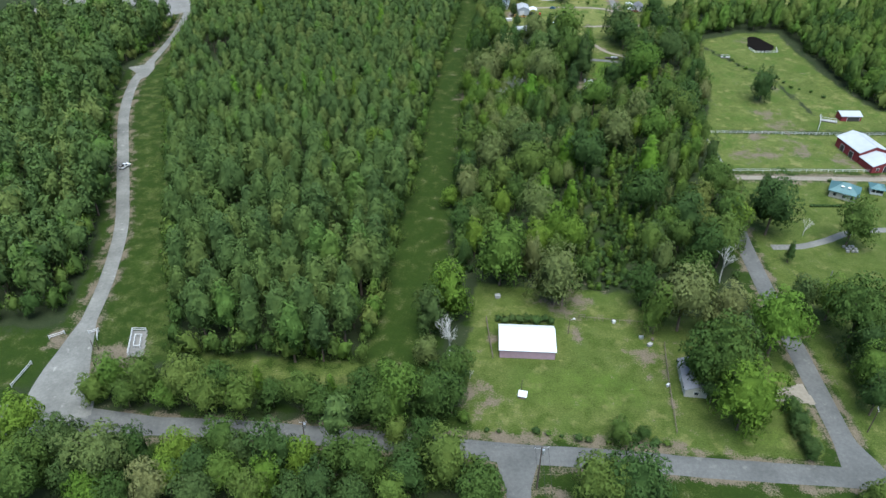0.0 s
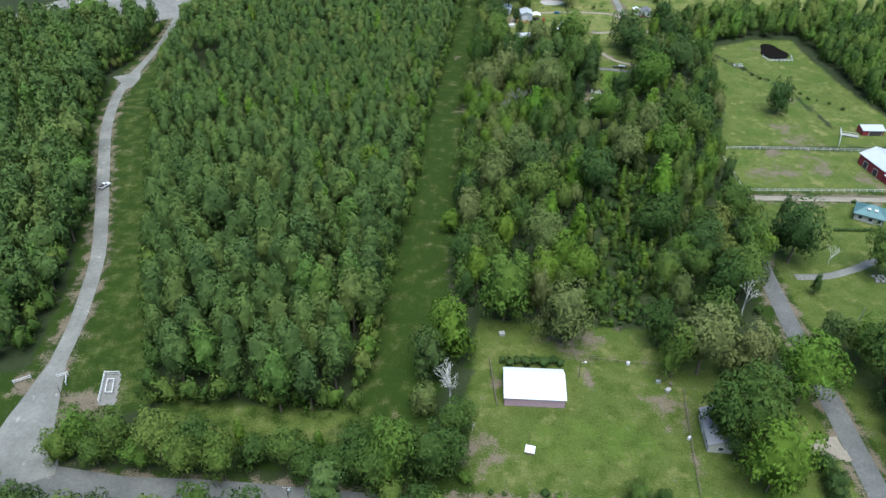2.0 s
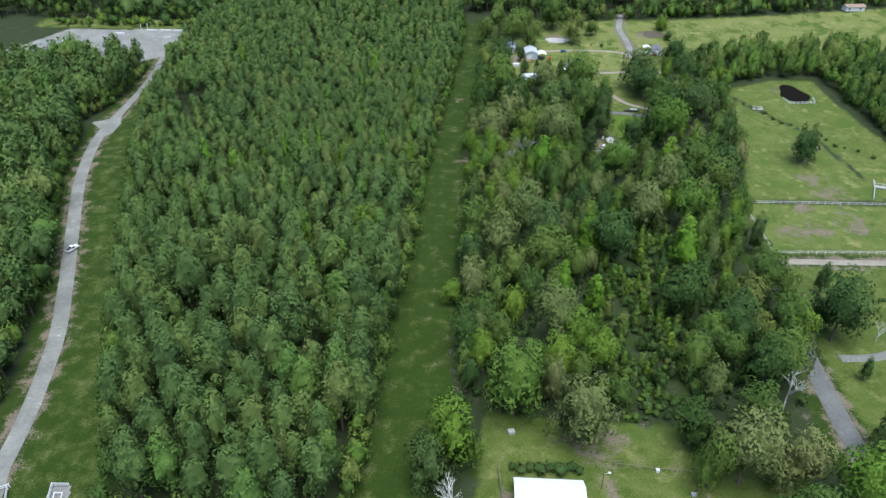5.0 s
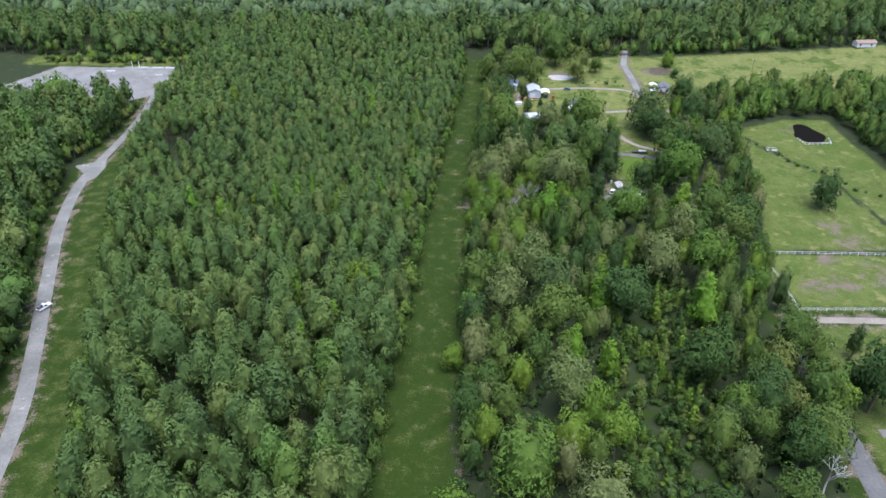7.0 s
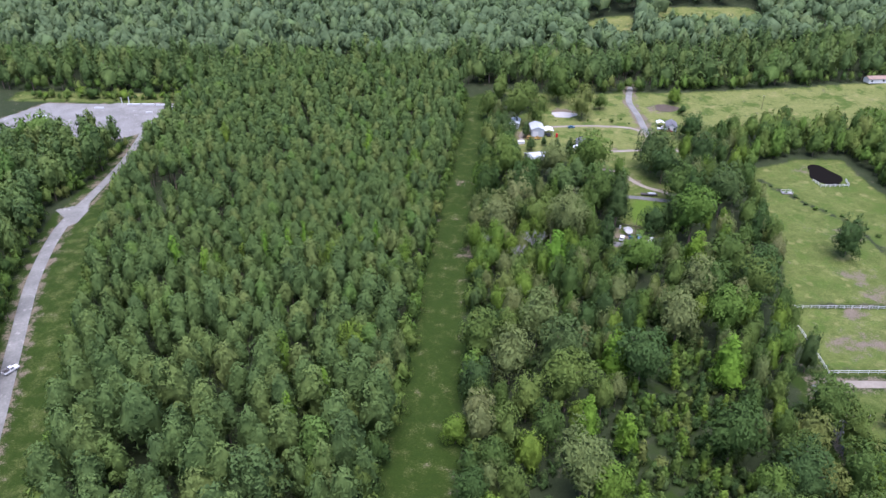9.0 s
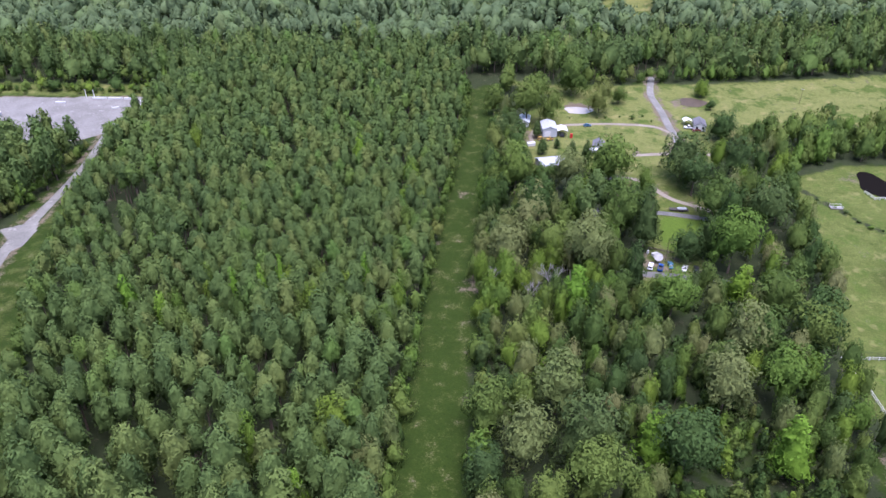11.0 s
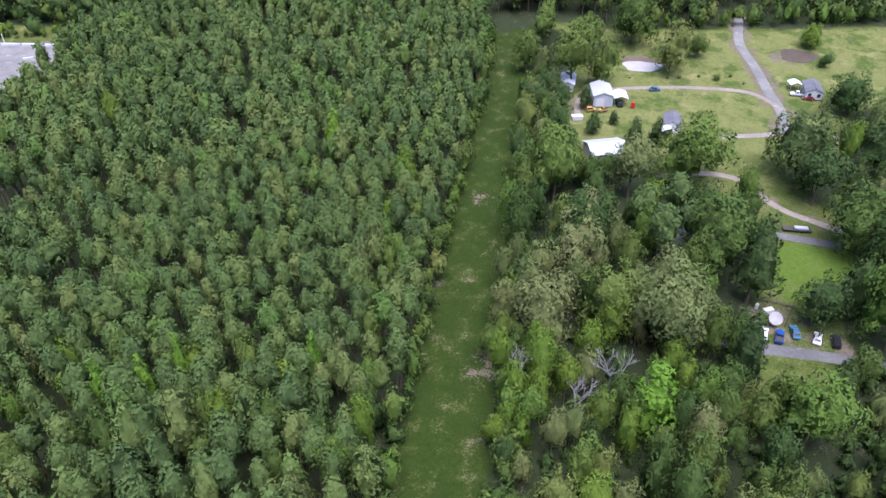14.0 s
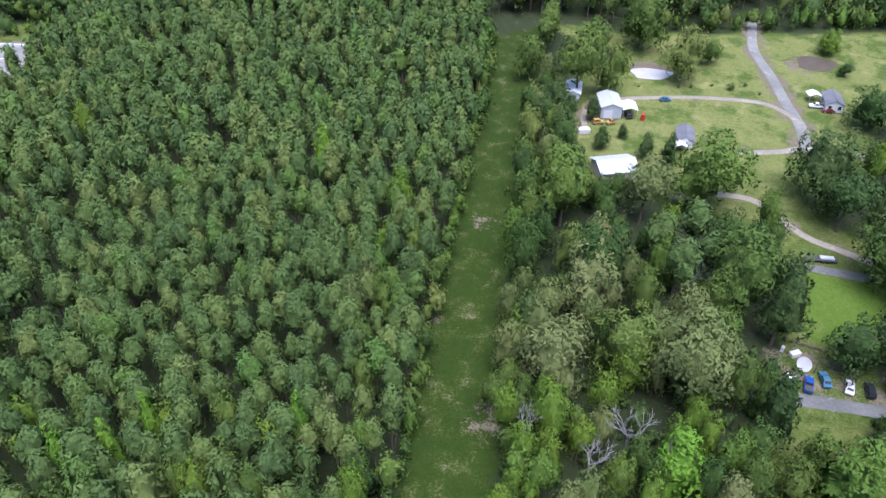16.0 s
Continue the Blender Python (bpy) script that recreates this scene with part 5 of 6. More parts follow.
crate(18.0, 168.0, 8, (1.5, 1.3, 0.8), CONCRETE, "pale concrete box on the grass by the woods")
crate(51.0, 156.6, 0, (0.8, 0.7, 0.8), WHITE_PAINT, "small white box on the fence line")
crate(60.3, 131.5, 30, (0.9, 0.6, 0.7), WHITE_PAINT, "white drum-like box against the fence")


def frame_goal(x, y, turn, w, h, label):
    e = thing("wooden_hurdle", x, y, turn, label, "hurdle")
    for s in (-1, 1):
        part("upright", rod(bmesh.new(), (s * w / 2, 0, -0.1), (s * w / 2, 0, h), 0.07), WOOD, e)
    part("top_bar", rod(bmesh.new(), (-w / 2 - 0.2, 0, h), (w / 2 + 0.2, 0, h), 0.07), WOOD, e)


frame_goal(42.0, 158.6, 0, 1.6, 1.3, "small bare wooden gate frame in the fence")
frame_goal(60.5, 156.6, 0, 2.0, 1.2, "bare wooden gate frame at the fence's end")
for i, (x, y, s) in enumerate(((57.5, 150, 1.2), (59.2, 147, 1.4), (60.5, 149.3, 0.9))):
    crate(x, y, 40 * i, (s, s * 0.7, s * 0.5), (STEEL, CONCRETE, WOOD)[i], "pale discarded junk heap in the yard corner", "junk_pile")
gable_house("cottage", 66.8, 133.0, 84, 11.0, 5.6, 2.7, 1.2, CREAM_WALL, plain("faded_grey_shingles", (0.21, 0.21, 0.22), 0.9, 0, 3.0, 0.25, 0.3), "small cream cottage with a grey shingle roof under trees", 0.35, 0.5,
            [("b", -3.5, 1.1, 1.0, 2.0, GLASS_DARK), ("b", 0.5, 1.0, 0.02, 2.05, WHITE_PAINT), ("b", 3.6, 1.1, 1.0, 2.0, GLASS_DARK), ("l", 0.0, 1.2, 1.0, 2.0, GLASS_DARK)], category="house")
for x, y, h in ((24, 115.5, 2.2), (27, 115, 1.6), (34, 113.4, 2.6), (36.5, 113, 2.0), (45, 114.2, 3.4), (48, 113.6, 3.0), (52, 112.2, 2.6), (55, 112, 2.2), (30, 114.4, 1.2), (12, 116, 1.4), (41, 112.5, 1.4), (15, 115.6, 1.3)):
    tree("bush", x, y, h, (DARK, HARD)[int(x) % 2], "dark green shrub on the roadside bank", int(x) % 4, 1.25, "shrub")
bare_tree(3.2, 142.6, 19.5, "bleached dead tree with bare spreading branches", 3, 6)
bare_tree(8.5, 133.5, 5, "fallen bleached branches on the grass", 8)

# poles along the roads
utility_pole(22.4, 99.6, 14.2, "tall dark wooden utility pole with a pale crossarm", 3.2, 4, can=True, r=0.2)
utility_pole(-31.0, 110.8, 9.0, "dark wooden utility pole with transformer", 1.8, 0, can=True)
utility_pole(105.2, 116.5, 8.5, "dark wooden utility pole beside the lane", 1.8, 70)
utility_pole(108.8, 221, 9.5, "dark wooden utility pole at the paddock", 1.2, 80)
utility_pole(116.5, 168, 11, "tall grey bare utility pole among shrubs", mat=DEADWOOD, r=0.16)
utility_pole(76.5, 331, 8.0, "thin wooden pole beside parked cars", r=0.1)
utility_pole(96.0, 399, 8.0, "thin dark utility pole in the meadow", r=0.1)
utility_pole(176, 462, 8.0, "thin dark utility pole in the far meadow", 1.5, r=0.1)
utility_pole(112.6, 284, 6.5, "dark leaning wooden pole at the fence corner", r=0.13)
for k in (-1.1, 0, 1.1):
    wire((22.4 + 1.25 * k, 99.7, 13.9), (19 + 1.25 * k, 20, 13.4), 1.2, 0.03)
for k in (-0.6, 0.6):
    wire((105.2 + k, 116.5, 8.1), (108.8 + k, 221, 9.0), 1.4)
    wire((105.2 + k, 116.5, 8.1), (112 + k, 60, 8.0), 1.0)
wire((22.4, 99.7, 13.9), (-31, 110.8, 8.6), 1.2)


# the gravel road's entrance
def pipe_gate(x, y, turn, w, label):
    e = thing("pipe_gate", x, y, turn, label, "gate")
    for s in (-1, 1):
        part("post", rod(bmesh.new(), (s * w / 2, 0, -0.2), (s * w / 2, 0, 1.35), 0.11), WHITE_PAINT, e)
    for z in (0.55, 1.1):
        part("rail", rod(bmesh.new(), (-w / 2, 0, z), (w / 2, 0, z), 0.08), WHITE_PAINT, e)


pipe_gate(-106.6, 148.8, 32, 4.0, "white pipe barrier at the gravel road")
pipe_gate(-97.0, 150.5, 28, 2.6, "white pipe gate leaf standing open")
pipe_gate(-95.4, 149.0, -70, 3.2, "white pipe barrier at the roadside")
pipe_gate(-109.0, 133.5, 82, 8.5, "long white pipe guard rail with mesh")
for x in (-94.2, -92.9):
    utility_pole(x, 143.4, 3.6, "short dark wooden gate post", r=0.12)
patch("pipe_pad", [(-86.8, 152), (-82.2, 152), (-79.8, 141), (-84.6, 141)], PALE, "pale gravel pad with pipework", "pad", 0.06, 0.5)
rail_fence("pad_rail", [(-84.2, 141.6), (-86.4, 151.4), (-82.6, 151.4)], "white pipe rail round a gravel pad", WHITE_PAINT, 3.2, 1.2, 2, 0.09)
rail_fence("pipe_rack", [(-83.6, 144.4), (-84.7, 149), (-83.0, 149), (-81.9, 144.4), (-83.6, 144.4)], "white pipe rack on a gravel pad", WHITE_PAINT, 2.6, 1.0, 1, 0.12, "pipes")
vehicle("pickup_truck", -123.6, 247, 63, car_paint("white_car_paint", (0.8, 0.8, 0.8)), "white pickup truck standing on the gravel road", "pickup", 4.6, 1.75, lift=0.12)

# the farm
rail_fence("paddock_fence", [(112.8, 281.8), (140, 281.4), (172, 280.2), (240, 281)], "white rail fence along the pasture", WHITE_PAINT, 2.8, 1.3, 2, 0.055, group="farm fences")
rail_fence("paddock_fence", [(113.5, 248), (140, 248.2), (200, 248.4)], "white rail fence along the farm drive", WHITE_PAINT, 2.8, 1.3, 2, 0.055, group="farm fences")
rail_fence("paddock_fence", [(112.8, 281.8), (114.5, 268), (113.5, 248)], "white rail fence half hidden by shrubs", WHITE_PAINT, 3.0, 1.3, 2, 0.07, group="farm fences")
rail_fence("pond_fence", [(168.0, 379), (169.2, 373.4), (181.4, 373.4), (182.6, 379)], "white rail fence at the dark pond", WHITE_PAINT, 2.2, 1.2, 2, 0.08)
rail_fence("corral_fence", [(166, 285), (170.5, 293), (173, 299)], "white rail fence beside the red shed", WHITE_PAINT, 2.4, 1.3, 2, 0.08)
gable_house("red_barn", 174.5, 264.5, -82, 15.0, 12.5, 4.4, 2.2, RED_WALL, BARN_ROOF, "red board barn with a pale grey metal roof", 0.5, 0.5,
            [("r", 0.0, 3.0, 0.02, 3.0, SHADE), ("f", -3, 2.4, 0.02, 2.6, SHADE), ("f", 3, 2.4, 0.02, 2.6, SHADE)], 14, "pale grey ribbed sheet-metal roof", "barn")
gable_house("red_stable", 176.8, 252.6, -82, 8.6, 13.0, 3.0, 2.0, RED_WALL, BARN_ROOF, "red stable front with white trim and grey roof", 0.4, 0.5,
            [("r", 0.0, 3.4, 0.02, 2.7, SHADE), ("r", -4.2, 1.2, 0.9, 2.0, SHADE), ("r", 4.2, 1.2, 0.9, 2.0, SHADE)], 9, "pale grey ribbed sheet-metal roof", "stable")
gable_house("run_in_shed", 184.5, 296.6, 0, 9.0, 5.0, 2.4, 1.0, RED_WALL, GREY_METAL, "small red animal shed with a pale metal roof", 0.4, 0.7,
            [("f", 1.0, 5.6, 0.02, 2.0, SHADE)], 8, category="shed")


def footbridge(x, y, turn, w, label):
    e = thing("footbridge", x, y, turn, label, "bridge", lift=0.1)
    for k in range(int(w / 0.5)):
        part("plank", block(bmesh.new(), (0.44, 2.2, 0.1), (-w / 2 + 0.25 + k * 0.5, 0, 0.3)), CONCRETE, e)
    for s in (-1, 1):
        part("beam", block(bmesh.new(), (w, 0.16, 0.3), (0, s * 1.0, 0.1)), WOOD, e)
        part("rail", rod(bmesh.new(), (-w / 2, s * 1.05, 1.2), (w / 2, s * 1.05, 1.2), 0.07), WHITE_PAINT, e)
        for q in (-0.48, 0, 0.48):
            part("post", rod(bmesh.new(), (q * w, s * 1.05, 0.3), (q * w, s * 1.05, 1.2), 0.06), WHITE_PAINT, e)


footbridge(174.6, 293.8, -20, 6.5, "pale plank footbridge with white rails")
footbridge(151.5, 367.5, -5, 4.5, "small white footbridge over a ditch")


def hip_house(name, x, y, turn, w, d, eave, rise, wall, roof, label):
    e = thing(name, x, y, turn, label, "house")
    for sz, at in (((w, 0.2, eave), (0, -d / 2 + 0.1, eave / 2)), ((w, 0.2, eave), (0, d / 2 - 0.1, eave / 2)), ((0.2, d - 0.4, eave), (-w / 2 + 0.1, 0, eave / 2)), ((0.2, d - 0.4, eave), (w / 2 - 0.1, 0, eave / 2))):
        part("wall", block(bmesh.new(), sz, at), wall, e)
    o = 0.7
    a, b = w / 2 + o, d / 2 + o
    k = max(a - b, 0.05)
    z, t = eave - 0.05, eave + rise
    for pts in ([(-a, -b, z), (a, -b, z), (k, 0, t), (-k, 0, t)], [(a, b, z), (-a, b, z), (-k, 0, t), (k, 0, t)], [(-a, b, z), (-a, -b, z), (-k, 0, t), (-k, 0, t - 0.001)], [(a, -b, z), (a, b, z), (k, 0, t), (k, 0, t - 0.001)]):
        part("roof", slab(bmesh.new(), pts, 0.15), roof, e)
    for q in (-0.3, 0.05, 0.35):
        n = part("window", block(bmesh.new(), (1.2, 0.1, 1.2), (q * w, -d / 2 - 0.03, 1.5)), GLASS_DARK, e)
        part("frame", block(bmesh.new(), (1.45, 0.06, 1.45), (q * w, -d / 2 - 0.02, 1.5)), WHITE_PAINT, n)
    return e


teal = hip_house("teal_house", 152, 230.5, -32, 9.2, 7.4, 2.9, 2.6, CREAM_WALL, TEAL_ROOF, "pale house with a hipped teal metal roof")
for q in (-1.2, 1.6):
    part("skylight", block(bmesh.new(), (1.1, 0.7, 0.12), (q * 0.8, -2.1, 4.62), 0.02, (27, 0, 0)), WHITE_PAINT, teal, "white roof light")
hip_house("gazebo", 165.5, 233, -20, 4.2, 4.2, 2.5, 1.4, WHITE_PAINT, TEAL_ROOF, "small white gazebo with a teal roof")
for k in range(12):
    tree("bush", 136.5 + k * 1.15, 222.3, 1.3, DARK, "dark clipped hedge bush in a row", k % 4, 1.5, "hedge_bush", "clipped hedge")
tree("bush", 151.5, 240.6, 1.8, DARK, "round dark shrub beside the drive", 1, 1.4, "shrub")
ribbon("garden_track", [(112, 196), (122, 196.5), (132, 200), (146, 206), (175, 208)], 3.0, GRAVEL, "grey gravel garden track", 0.08)
for i in range(9):
    crate(136.5 + (i % 3) * 1.5 + 0.3 * (i % 2), 193.5 + (i // 3) * 1.4, 33 * i, (1.0, 0.7, 0.5), ROCK, "grey stone in a heap by the track", "stone")
bare_tree(125.5, 203, 10, "bleached half-dead tree on the lawn", 15)
bare_tree(88.0, 176.2, 19.5, "pale bare limbs of a half-dead tree", 21)
bare_tree(34, 309, 21, "bleached dead tree standing in the woods", 5, 4, DEADWOOD)
bare_tree(27, 304, 17, "pale leaning half-dead tree in the woods", 33, 4, DEADWOOD)
bare_tree(16.5, 309, 17, "pale half-dead tree beside the grass strip", 41, 4, DEADWOOD)

# parked cars in the clearing
vehicle("white_car", 70.8, 328.0, 68, car_paint("white_car_paint", (0.75, 0.76, 0.78)), "white car parked on bare ground", "suv", 4.1, 1.65, group="cars in the clearing")
vehicle("blue_pickup", 74.0, 327.3, 68, car_paint("blue_car_paint", (0.018, 0.07, 0.26)), "bright blue pickup parked on bare ground", "pickup", 4.4, 1.7, group="cars in the clearing")
vehicle("blue_sedan", 77.8, 328.8, 84, car_paint("dull_blue_paint", (0.05, 0.13, 0.20)), "dull teal-blue old car on bare ground", "sedan", 4.2, 1.65, group="cars in the clearing")
vehicle("silver_sedan", 82.0, 327.0, 64, car_paint("silver_car_paint", (0.5, 0.51, 0.52)), "silver car parked on bare ground", "sedan", 4.1, 1.65, group="cars in the clearing")
vehicle("black_jeep", 85.6, 326.2, 74, car_paint("black_car_paint", (0.02, 0.022, 0.025)), "black off-road car on bare ground", "suv", 4.0, 1.65, group="cars in the clearing")


def satellite_dish(x, y):
    e = thing("satellite_dish", x, y, 0, "large pale round satellite dish on a post", "dish")
    bm = bmesh.new()
    rings = []
    for k in range(6):
        r = 1.55 * k / 5
        rings.append([bm.verts.new((r * math.cos(a * math.pi / 12), r * math.sin(a * math.pi / 12), 0.16 * r * r)) for a in range(24)] if k else [bm.verts.new((0, 0, 0))])
    for a in range(24):
        bm.faces.new((rings[0][0], rings[1][a], rings[1][(a + 1) % 24]))
        for k in range(1, 5):
            bm.faces.new((rings[k][a], rings[k + 1][a], rings[k + 1][(a + 1) % 24], rings[k][(a + 1) % 24]))
    bmesh.ops.solidify(bm, geom=list(bm.faces), thickness=0.05)
    bmesh.ops.transform(bm, matrix=pose(0, 0, 2.0, 38, 0, 0), verts=bm.verts)
    part("bowl", bm, WHITE_PAINT, e)
    part("post", rod(bmesh.new(), (0, 0.1, -0.2), (0, 0.1, 2.0), 0.08), STEEL, e)
    part("feed_arm", rod(bmesh.new(), (0, -0.9, 2.6), (0, -0.7, 3.2), 0.03), STEEL, e)


satellite_dish(74.0, 331.4)
crate(74.2, 335.6, 20, (2.2, 1.2, 0.9), WHITE_PAINT, "white covered heap beside the drive", "covered_pile")
crate(72.0, 336.8, 50, (0.8, 0.6, 1.2), WHITE_PAINT, "white appliance standing in the clearing", "appliance")
rail_fence("log_rail", [(73, 339.8), (77, 338.4), (81, 336.6)], "weathered rail of logs above parked cars", WOOD, 2.0, 0.8, 2, 0.1)
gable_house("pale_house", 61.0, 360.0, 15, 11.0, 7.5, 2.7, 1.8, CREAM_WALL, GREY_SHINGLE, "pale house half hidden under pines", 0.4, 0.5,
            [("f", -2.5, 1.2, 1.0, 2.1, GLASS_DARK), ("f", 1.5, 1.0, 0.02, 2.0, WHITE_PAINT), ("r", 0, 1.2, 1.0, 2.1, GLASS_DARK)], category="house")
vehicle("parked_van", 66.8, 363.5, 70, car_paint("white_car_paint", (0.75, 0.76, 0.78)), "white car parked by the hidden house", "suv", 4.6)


def flatbed(x, y, turn):
    e = thing("flatbed_trailer", x, y, turn, "loaded flatbed trailer with a pale boat", "trailer")
    part("deck", block(bmesh.new(), (7.0, 2.0, 0.2), (0, 0, 0.7), 0.03), SHADE, e)
    part("load", block(bmesh.new(), (3.4, 1.3, 0.5), (1.0, 0, 1.05), 0.12), GREY_METAL, e, "pale load on the deck")
    part("drawbar", rod(bmesh.new(), (-3.4, 0, 0.6), (-4.8, 0, 0.5), 0.08), SHADE, e)
    for sx in (0.2, 1.2):
        for s in (-1, 1):
            part("wheel", rod(bmesh.new(), (sx, s * 1.0 - 0.1, 0.35), (sx, s * 1.0 + 0.1, 0.35), 0.35, n=12), RUBBER, e)


flatbed(91.0, 366.2, -6)

# houses in the meadow
gable_house("grey_barn", 49.8, 436.2, 90, 10.0, 6.4, 3.7, 1.2, GREY_METAL, GREY_METAL, "grey metal workshop barn with a pale roof", 0.3, 0.5, [("l", 1.0, 2.6, 0.02, 2.6, WHITE_PAINT)], 10, category="barn")


def carport(x, y, turn, w, d, h, label):
    e = thing("carport", x, y, turn, label, "carport")
    for sx in (-1, 1):
        for sy in (-1, 0, 1):
            part("post", rod(bmesh.new(), (sx * (w / 2 - 0.1), sy * (d / 2 - 0.1), -0.1), (sx * (w / 2 - 0.1), sy * (d / 2 - 0.1), h), 0.06), STEEL, e)
    for s in (-1, 1):
        part("roof", slab(bmesh.new(), [(-0.01 * s, -d / 2, h + 0.9), (s * (w / 2 + 0.2), -d / 2, h + 0.1), (s * (w / 2 + 0.2), d / 2, h + 0.1), (-0.01 * s, d / 2, h + 0.9)], 0.1), WHITE_METAL, e)


carport(55.6, 434.2, 0, 4.4, 6.0, 2.9, "open carport with a bright white roof")
vehicle("tractor", 55.6, 432.6, 90, car_paint("dark_machine_paint", (0.05, 0.05, 0.05)), "dark machine parked under the carport", "suv", 3.6)
gable_house("white_shed", 39.6, 446, 80, 9.0, 4.6, 2.8, 0.9, WHITE_PAINT, WHITE_METAL, "long white shed with a white roof", 0.4, 0.5, [("l", 0, 2.2, 0.02, 2.2, SHADE)], 8, category="shed")
gable_house("white_roof_house", 46.5, 402.5, 12, 10.5, 8.6, 2.8, 1.5, CREAM_WALL, BARN_ROOF, "house with a broad pale metal roof among trees", 0.5, 0.5, [("f", 0, 1.2, 1.0, 2.0, GLASS_DARK)], 11, category="house")
gable_house("white_house", 69.8, 419, 78, 8.4, 4.8, 2.5, 1.2, WHITE_PAINT, GREY_SHINGLE, "white house with a grey roof behind conifers", 0.3, 0.5,
            [("l", 0, 1.2, 1.0, 2.1, GLASS_DARK), ("f", 2, 1.1, 1.0, 2.1, GLASS_DARK)], category="house")
carport(67.2, 414.0, 0, 3.4, 3.4, 2.1, "white porch roof on slim posts")
gable_house("meadow_house", 120.4, 439.6, 78, 8.6, 5.2, 2.5, 1.3, WHITE_PAINT, GREY_SHINGLE, "white house with a grey shingle roof in the meadow", 0.3, 0.5,
            [("l", -1.4, 1.1, 0.9, 2.1, GLASS_DARK), ("l", 1.4, 1.1, 0.9, 2.1, GLASS_DARK), ("b", 1, 1.2, 0.9, 2.1, GLASS_DARK)], category="house")
carport(115.6, 443.0, 0, 3.6, 3.6, 2.3, "white lean-to roof beside the house")
vehicle("white_pickup", 115.4, 438.6, 170, car_paint("white_car_paint", (0.75, 0.76, 0.78)), "white pickup parked beside the meadow house", "pickup", 4.4, 1.6)
vehicle("red_car", 118.2, 435.8, 170, car_paint("dark_red_paint", (0.20, 0.03, 0.03)), "dark red car parked beside the house", "sedan", 3.7, 1.55)
vehicle("blue_car", 69.0, 442.6, 4, car_paint("dull_blue_paint", (0.05, 0.13, 0.20)), "dull blue car beside the drive", "sedan", 3.6, 1.5)
vehicle("digger", 45.6, 428.6, 10, YELLOW, "yellow work machine in front of the barn", "suv", 3.4, 1.5)
vehicle("digger", 49.6, 428.4, 200, YELLOW, "yellow machine beside the barn", "pickup", 3.2, 1.4)
crate(59.6, 430.8, 0, (1.1, 1.0, 1.9), car_paint("bright_red_paint", (0.45, 0.03, 0.03)), "bright red cabinet standing on the grass", "red_booth")
crate(40.6, 423.6, 10, (3.4, 2.0, 1.2), WHITE_PAINT, "white trailer box under trees", "white_trailer")
gable_house("long_house", 252, 491, 6, 12, 5, 2.6, 1.1, WHITE_PAINT, BROWN_WALL, "long low white house at the wood's edge", 0.4, 0.5, [("f", -4, 1.2, 0.9, 2.0, GLASS_DARK), ("f", 3, 1.2, 0.9, 2.0, GLASS_DARK)], category="house")


def water_material(name, col, rough):
    m = Mat(name, rough, 0.0, 0.5)
    m.color(m.mix(m.noise(0.4, 3), col, tuple(c * 1.4 for c in col)))
    m.bump(m.noise(1.5, 2), 0.05, 0.02)
    return m.m


def pond(cx, cy, rx, ry, mat, label, seed, lift=0.10):
    poly = [(cx + rx * math.cos(a) * (1 + 0.18 * math.sin(3 * a + seed)), cy + ry * math.sin(a) * (1 + 0.15 * math.cos(2 * a + seed))) for a in [k * math.pi / 20 for k in range(40)]]
    bm = bmesh.new()
    top, low = [bm.verts.new((*p, gz(*p) + lift)) for p in poly], [bm.verts.new((*p, gz(*p) - 0.4)) for p in poly]
    hub = bm.verts.new((cx, cy, gz(cx, cy) + lift))
    for i in range(40):
        j = (i + 1) % 40
        bm.faces.new((hub, top[i], top[j]))
        bm.faces.new((top[j], top[i], low[i], low[j]))
    me = bpy.data.meshes.new("water")
    bm.to_mesh(me)
    bm.free()
    me.materials.append(mat)
    tagged(new("water", me), label, "pond", kind="structure")


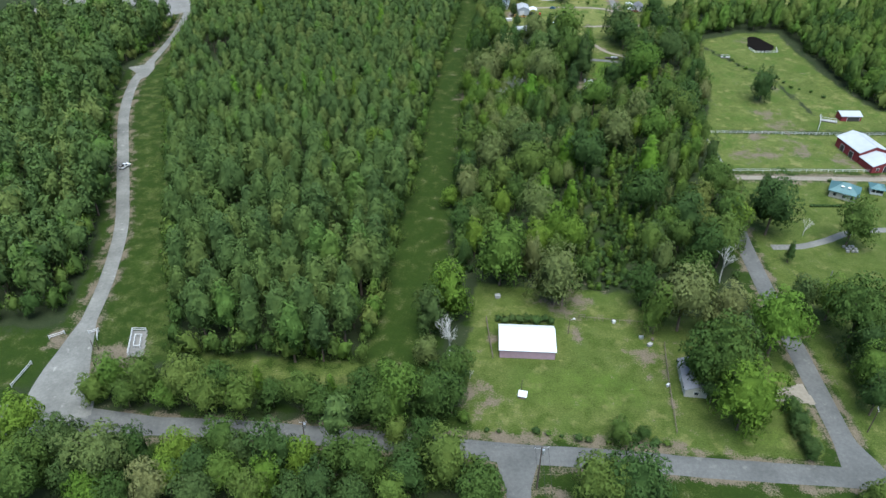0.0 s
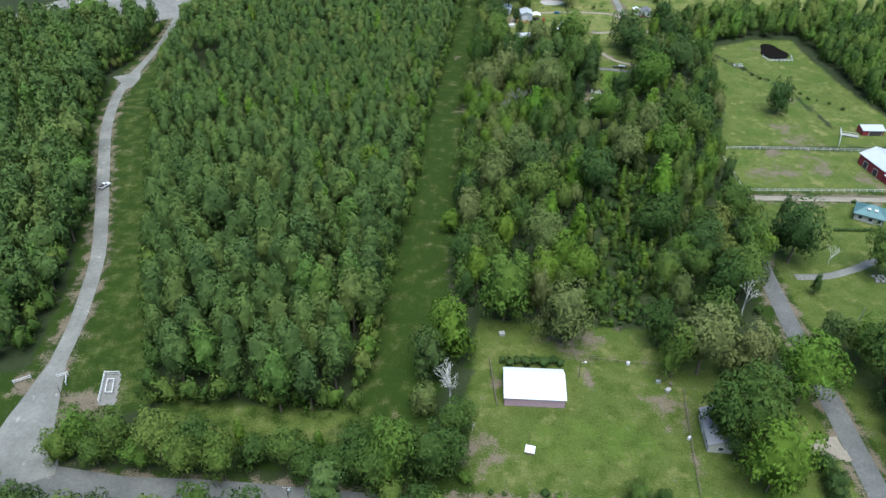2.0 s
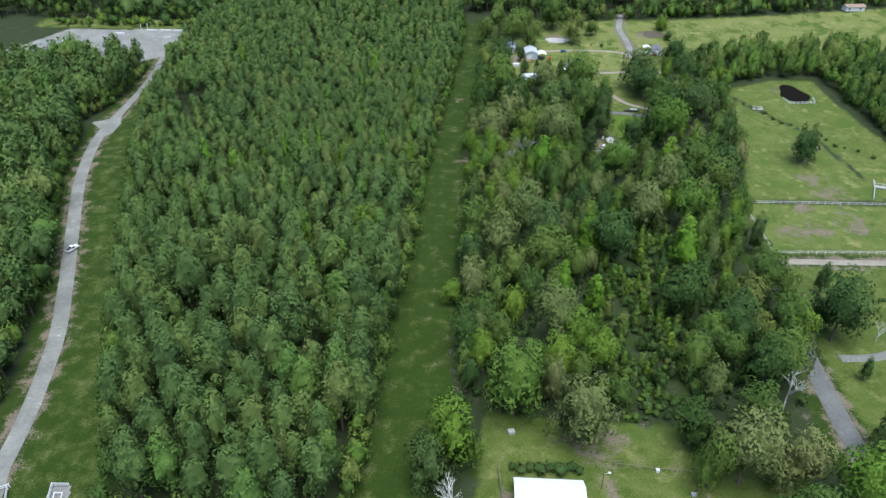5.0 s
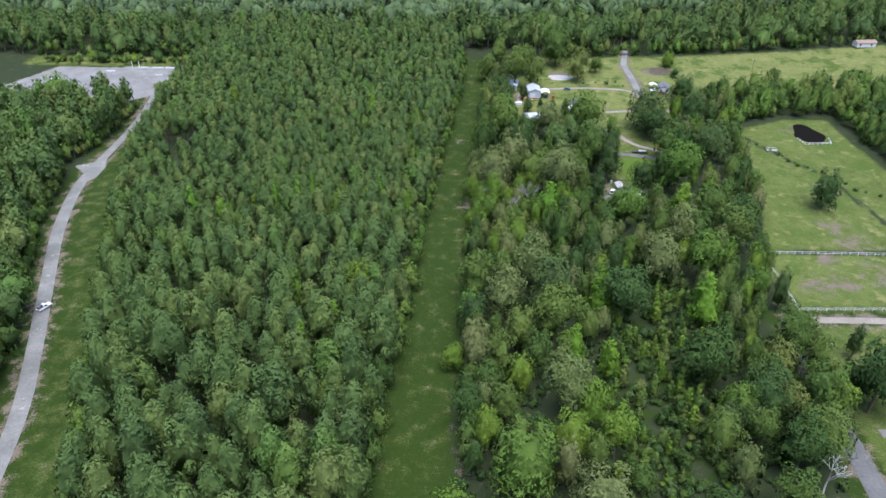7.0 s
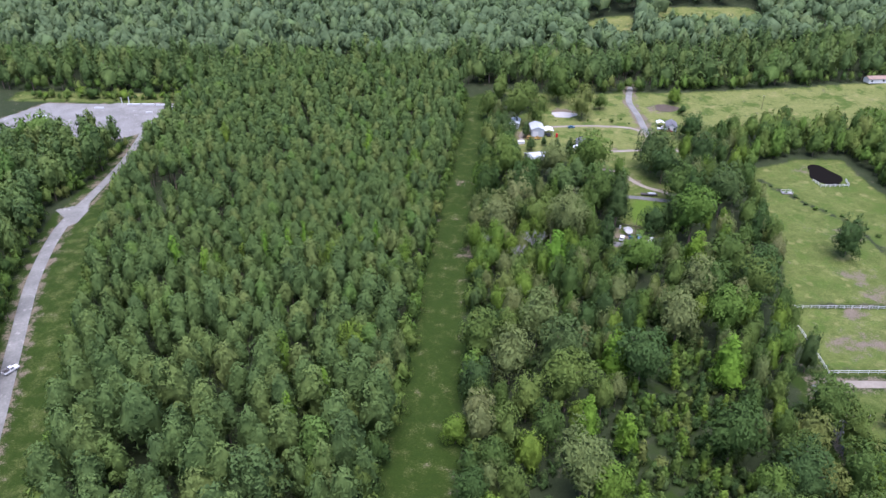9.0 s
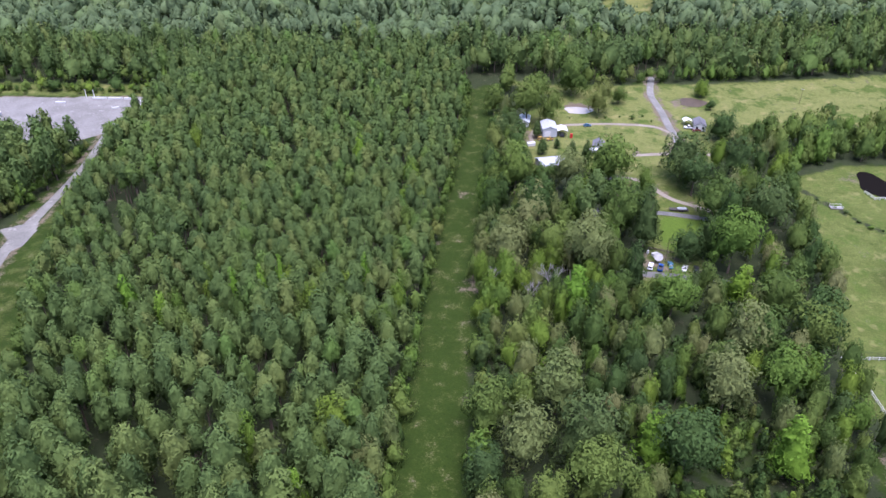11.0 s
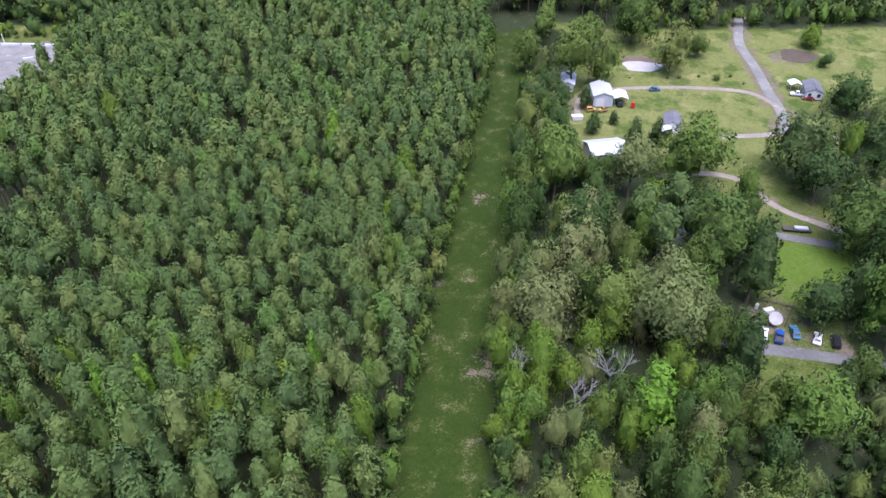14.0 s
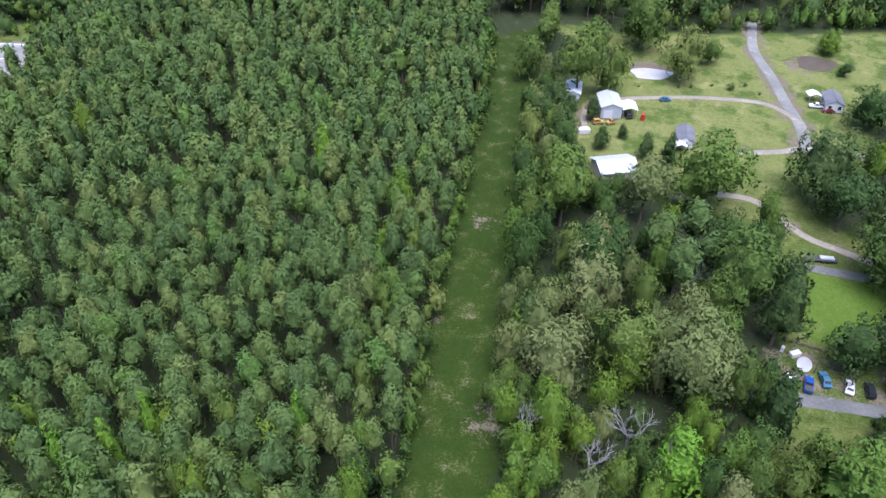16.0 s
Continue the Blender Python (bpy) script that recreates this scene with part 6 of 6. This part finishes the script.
# Mud rim; its brown also paints the reflection on the pond's far side.
pond(67.6, 463.6, 6.6, 4.0, plain("pond_mud_and_reflection", (0.12, 0.095, 0.065), 0.9, 0, 0.8, 0.3, 0.2), "bare brown mud bank and painted reflection at the pond", 1, 0.05)
# The pale base colour paints the sky's reflection onto the water.
pond(67.5, 460.4, 6.8, 4.2, water_material("painted_sky_water", (0.31, 0.30, 0.28), 0.05), "small pond with the pale sky's reflection painted in", 1)
pond(125, 467, 6.5, 5.0, plain("muddy_water", (0.075, 0.058, 0.040), 0.7, 0, 0.5, 0.3, 0), "muddy brown pond in the meadow", 2)
pond(175.5, 385, 6.6, 9.5, Mat("black_water", 0.9, 0.0, 0.02).color((0.008, 0.007, 0.006)).m, "black still pond in the pasture", 3)
for x, y, h in ((91.5, 449.5, 3.2), (75, 451, 1.6), (79, 451, 1.8), (86, 452, 1.4), (97, 452, 1.6), (62, 451.5, 1.2), (100, 446.5, 1.2)):
    tree("bush", x, y, h, HARD, "small young shrub standing in the meadow", int(x) % 4, 1.0, "shrub")
for k in range(15):
    s = k / 14
    tree("bush", 147 + 34 * s + 2 * math.sin(k), 372 - 52 * s + 1.5 * math.cos(2 * k), 1.2 + 0.5 * (k % 3), (DARK, HARD)[k % 2], "low weedy bush along a ditch", k % 4, 1.3, "ditch_bush", "bushes along the ditch")


# the gravel lot
def barrier(x, y, turn, w, label):
    e = thing("concrete_barrier", x, y, turn, label, "barrier", "lot barriers", 0.05)
    part("block", block(bmesh.new(), (w, 0.7, 0.9), (0, 0, 0.45), 0.06), WHITE_PAINT, e)


for x, y, a, w in ((-173, 474.5, 1, 7), (-165, 474.6, 0, 7), (-157.5, 474.4, 0, 6), (-151.5, 470, 60, 5), (-149.5, 466, 70, 4), (-160.5, 463, 25, 3.5), (-154, 446, 10, 2.2), (-190, 468.5, 0, 5)):
    barrier(x, y, a, w, "low white concrete barrier on the lot")
for x in (-180, -176):
    utility_pole(x, 475.6, 4.2, "white painted pipe standing on the lot", r=0.25, mat=WHITE_PAINT)
crate(-214, 452, 10, (5, 2.4, 2.0), WHITE_PAINT, "white container at the lot's edge", "container")
crate(-146, 474, 40, (3, 2.4, 3.0), WHITE_PAINT, "white tank box at the lot's corner", "container")
lot_edge = scatter([(-232, 478), (-140, 481), (-140, 487), (-236, 486)], 5, 4, 0.4, 31)
for i, (x, y) in enumerate(lot_edge):
    tree("hard", x, y, ROW.uniform(3, 6.5), HARD, "young broad-leaved tree behind the lot", i % 6, 1.0, "young_tree", "young trees behind the lot")
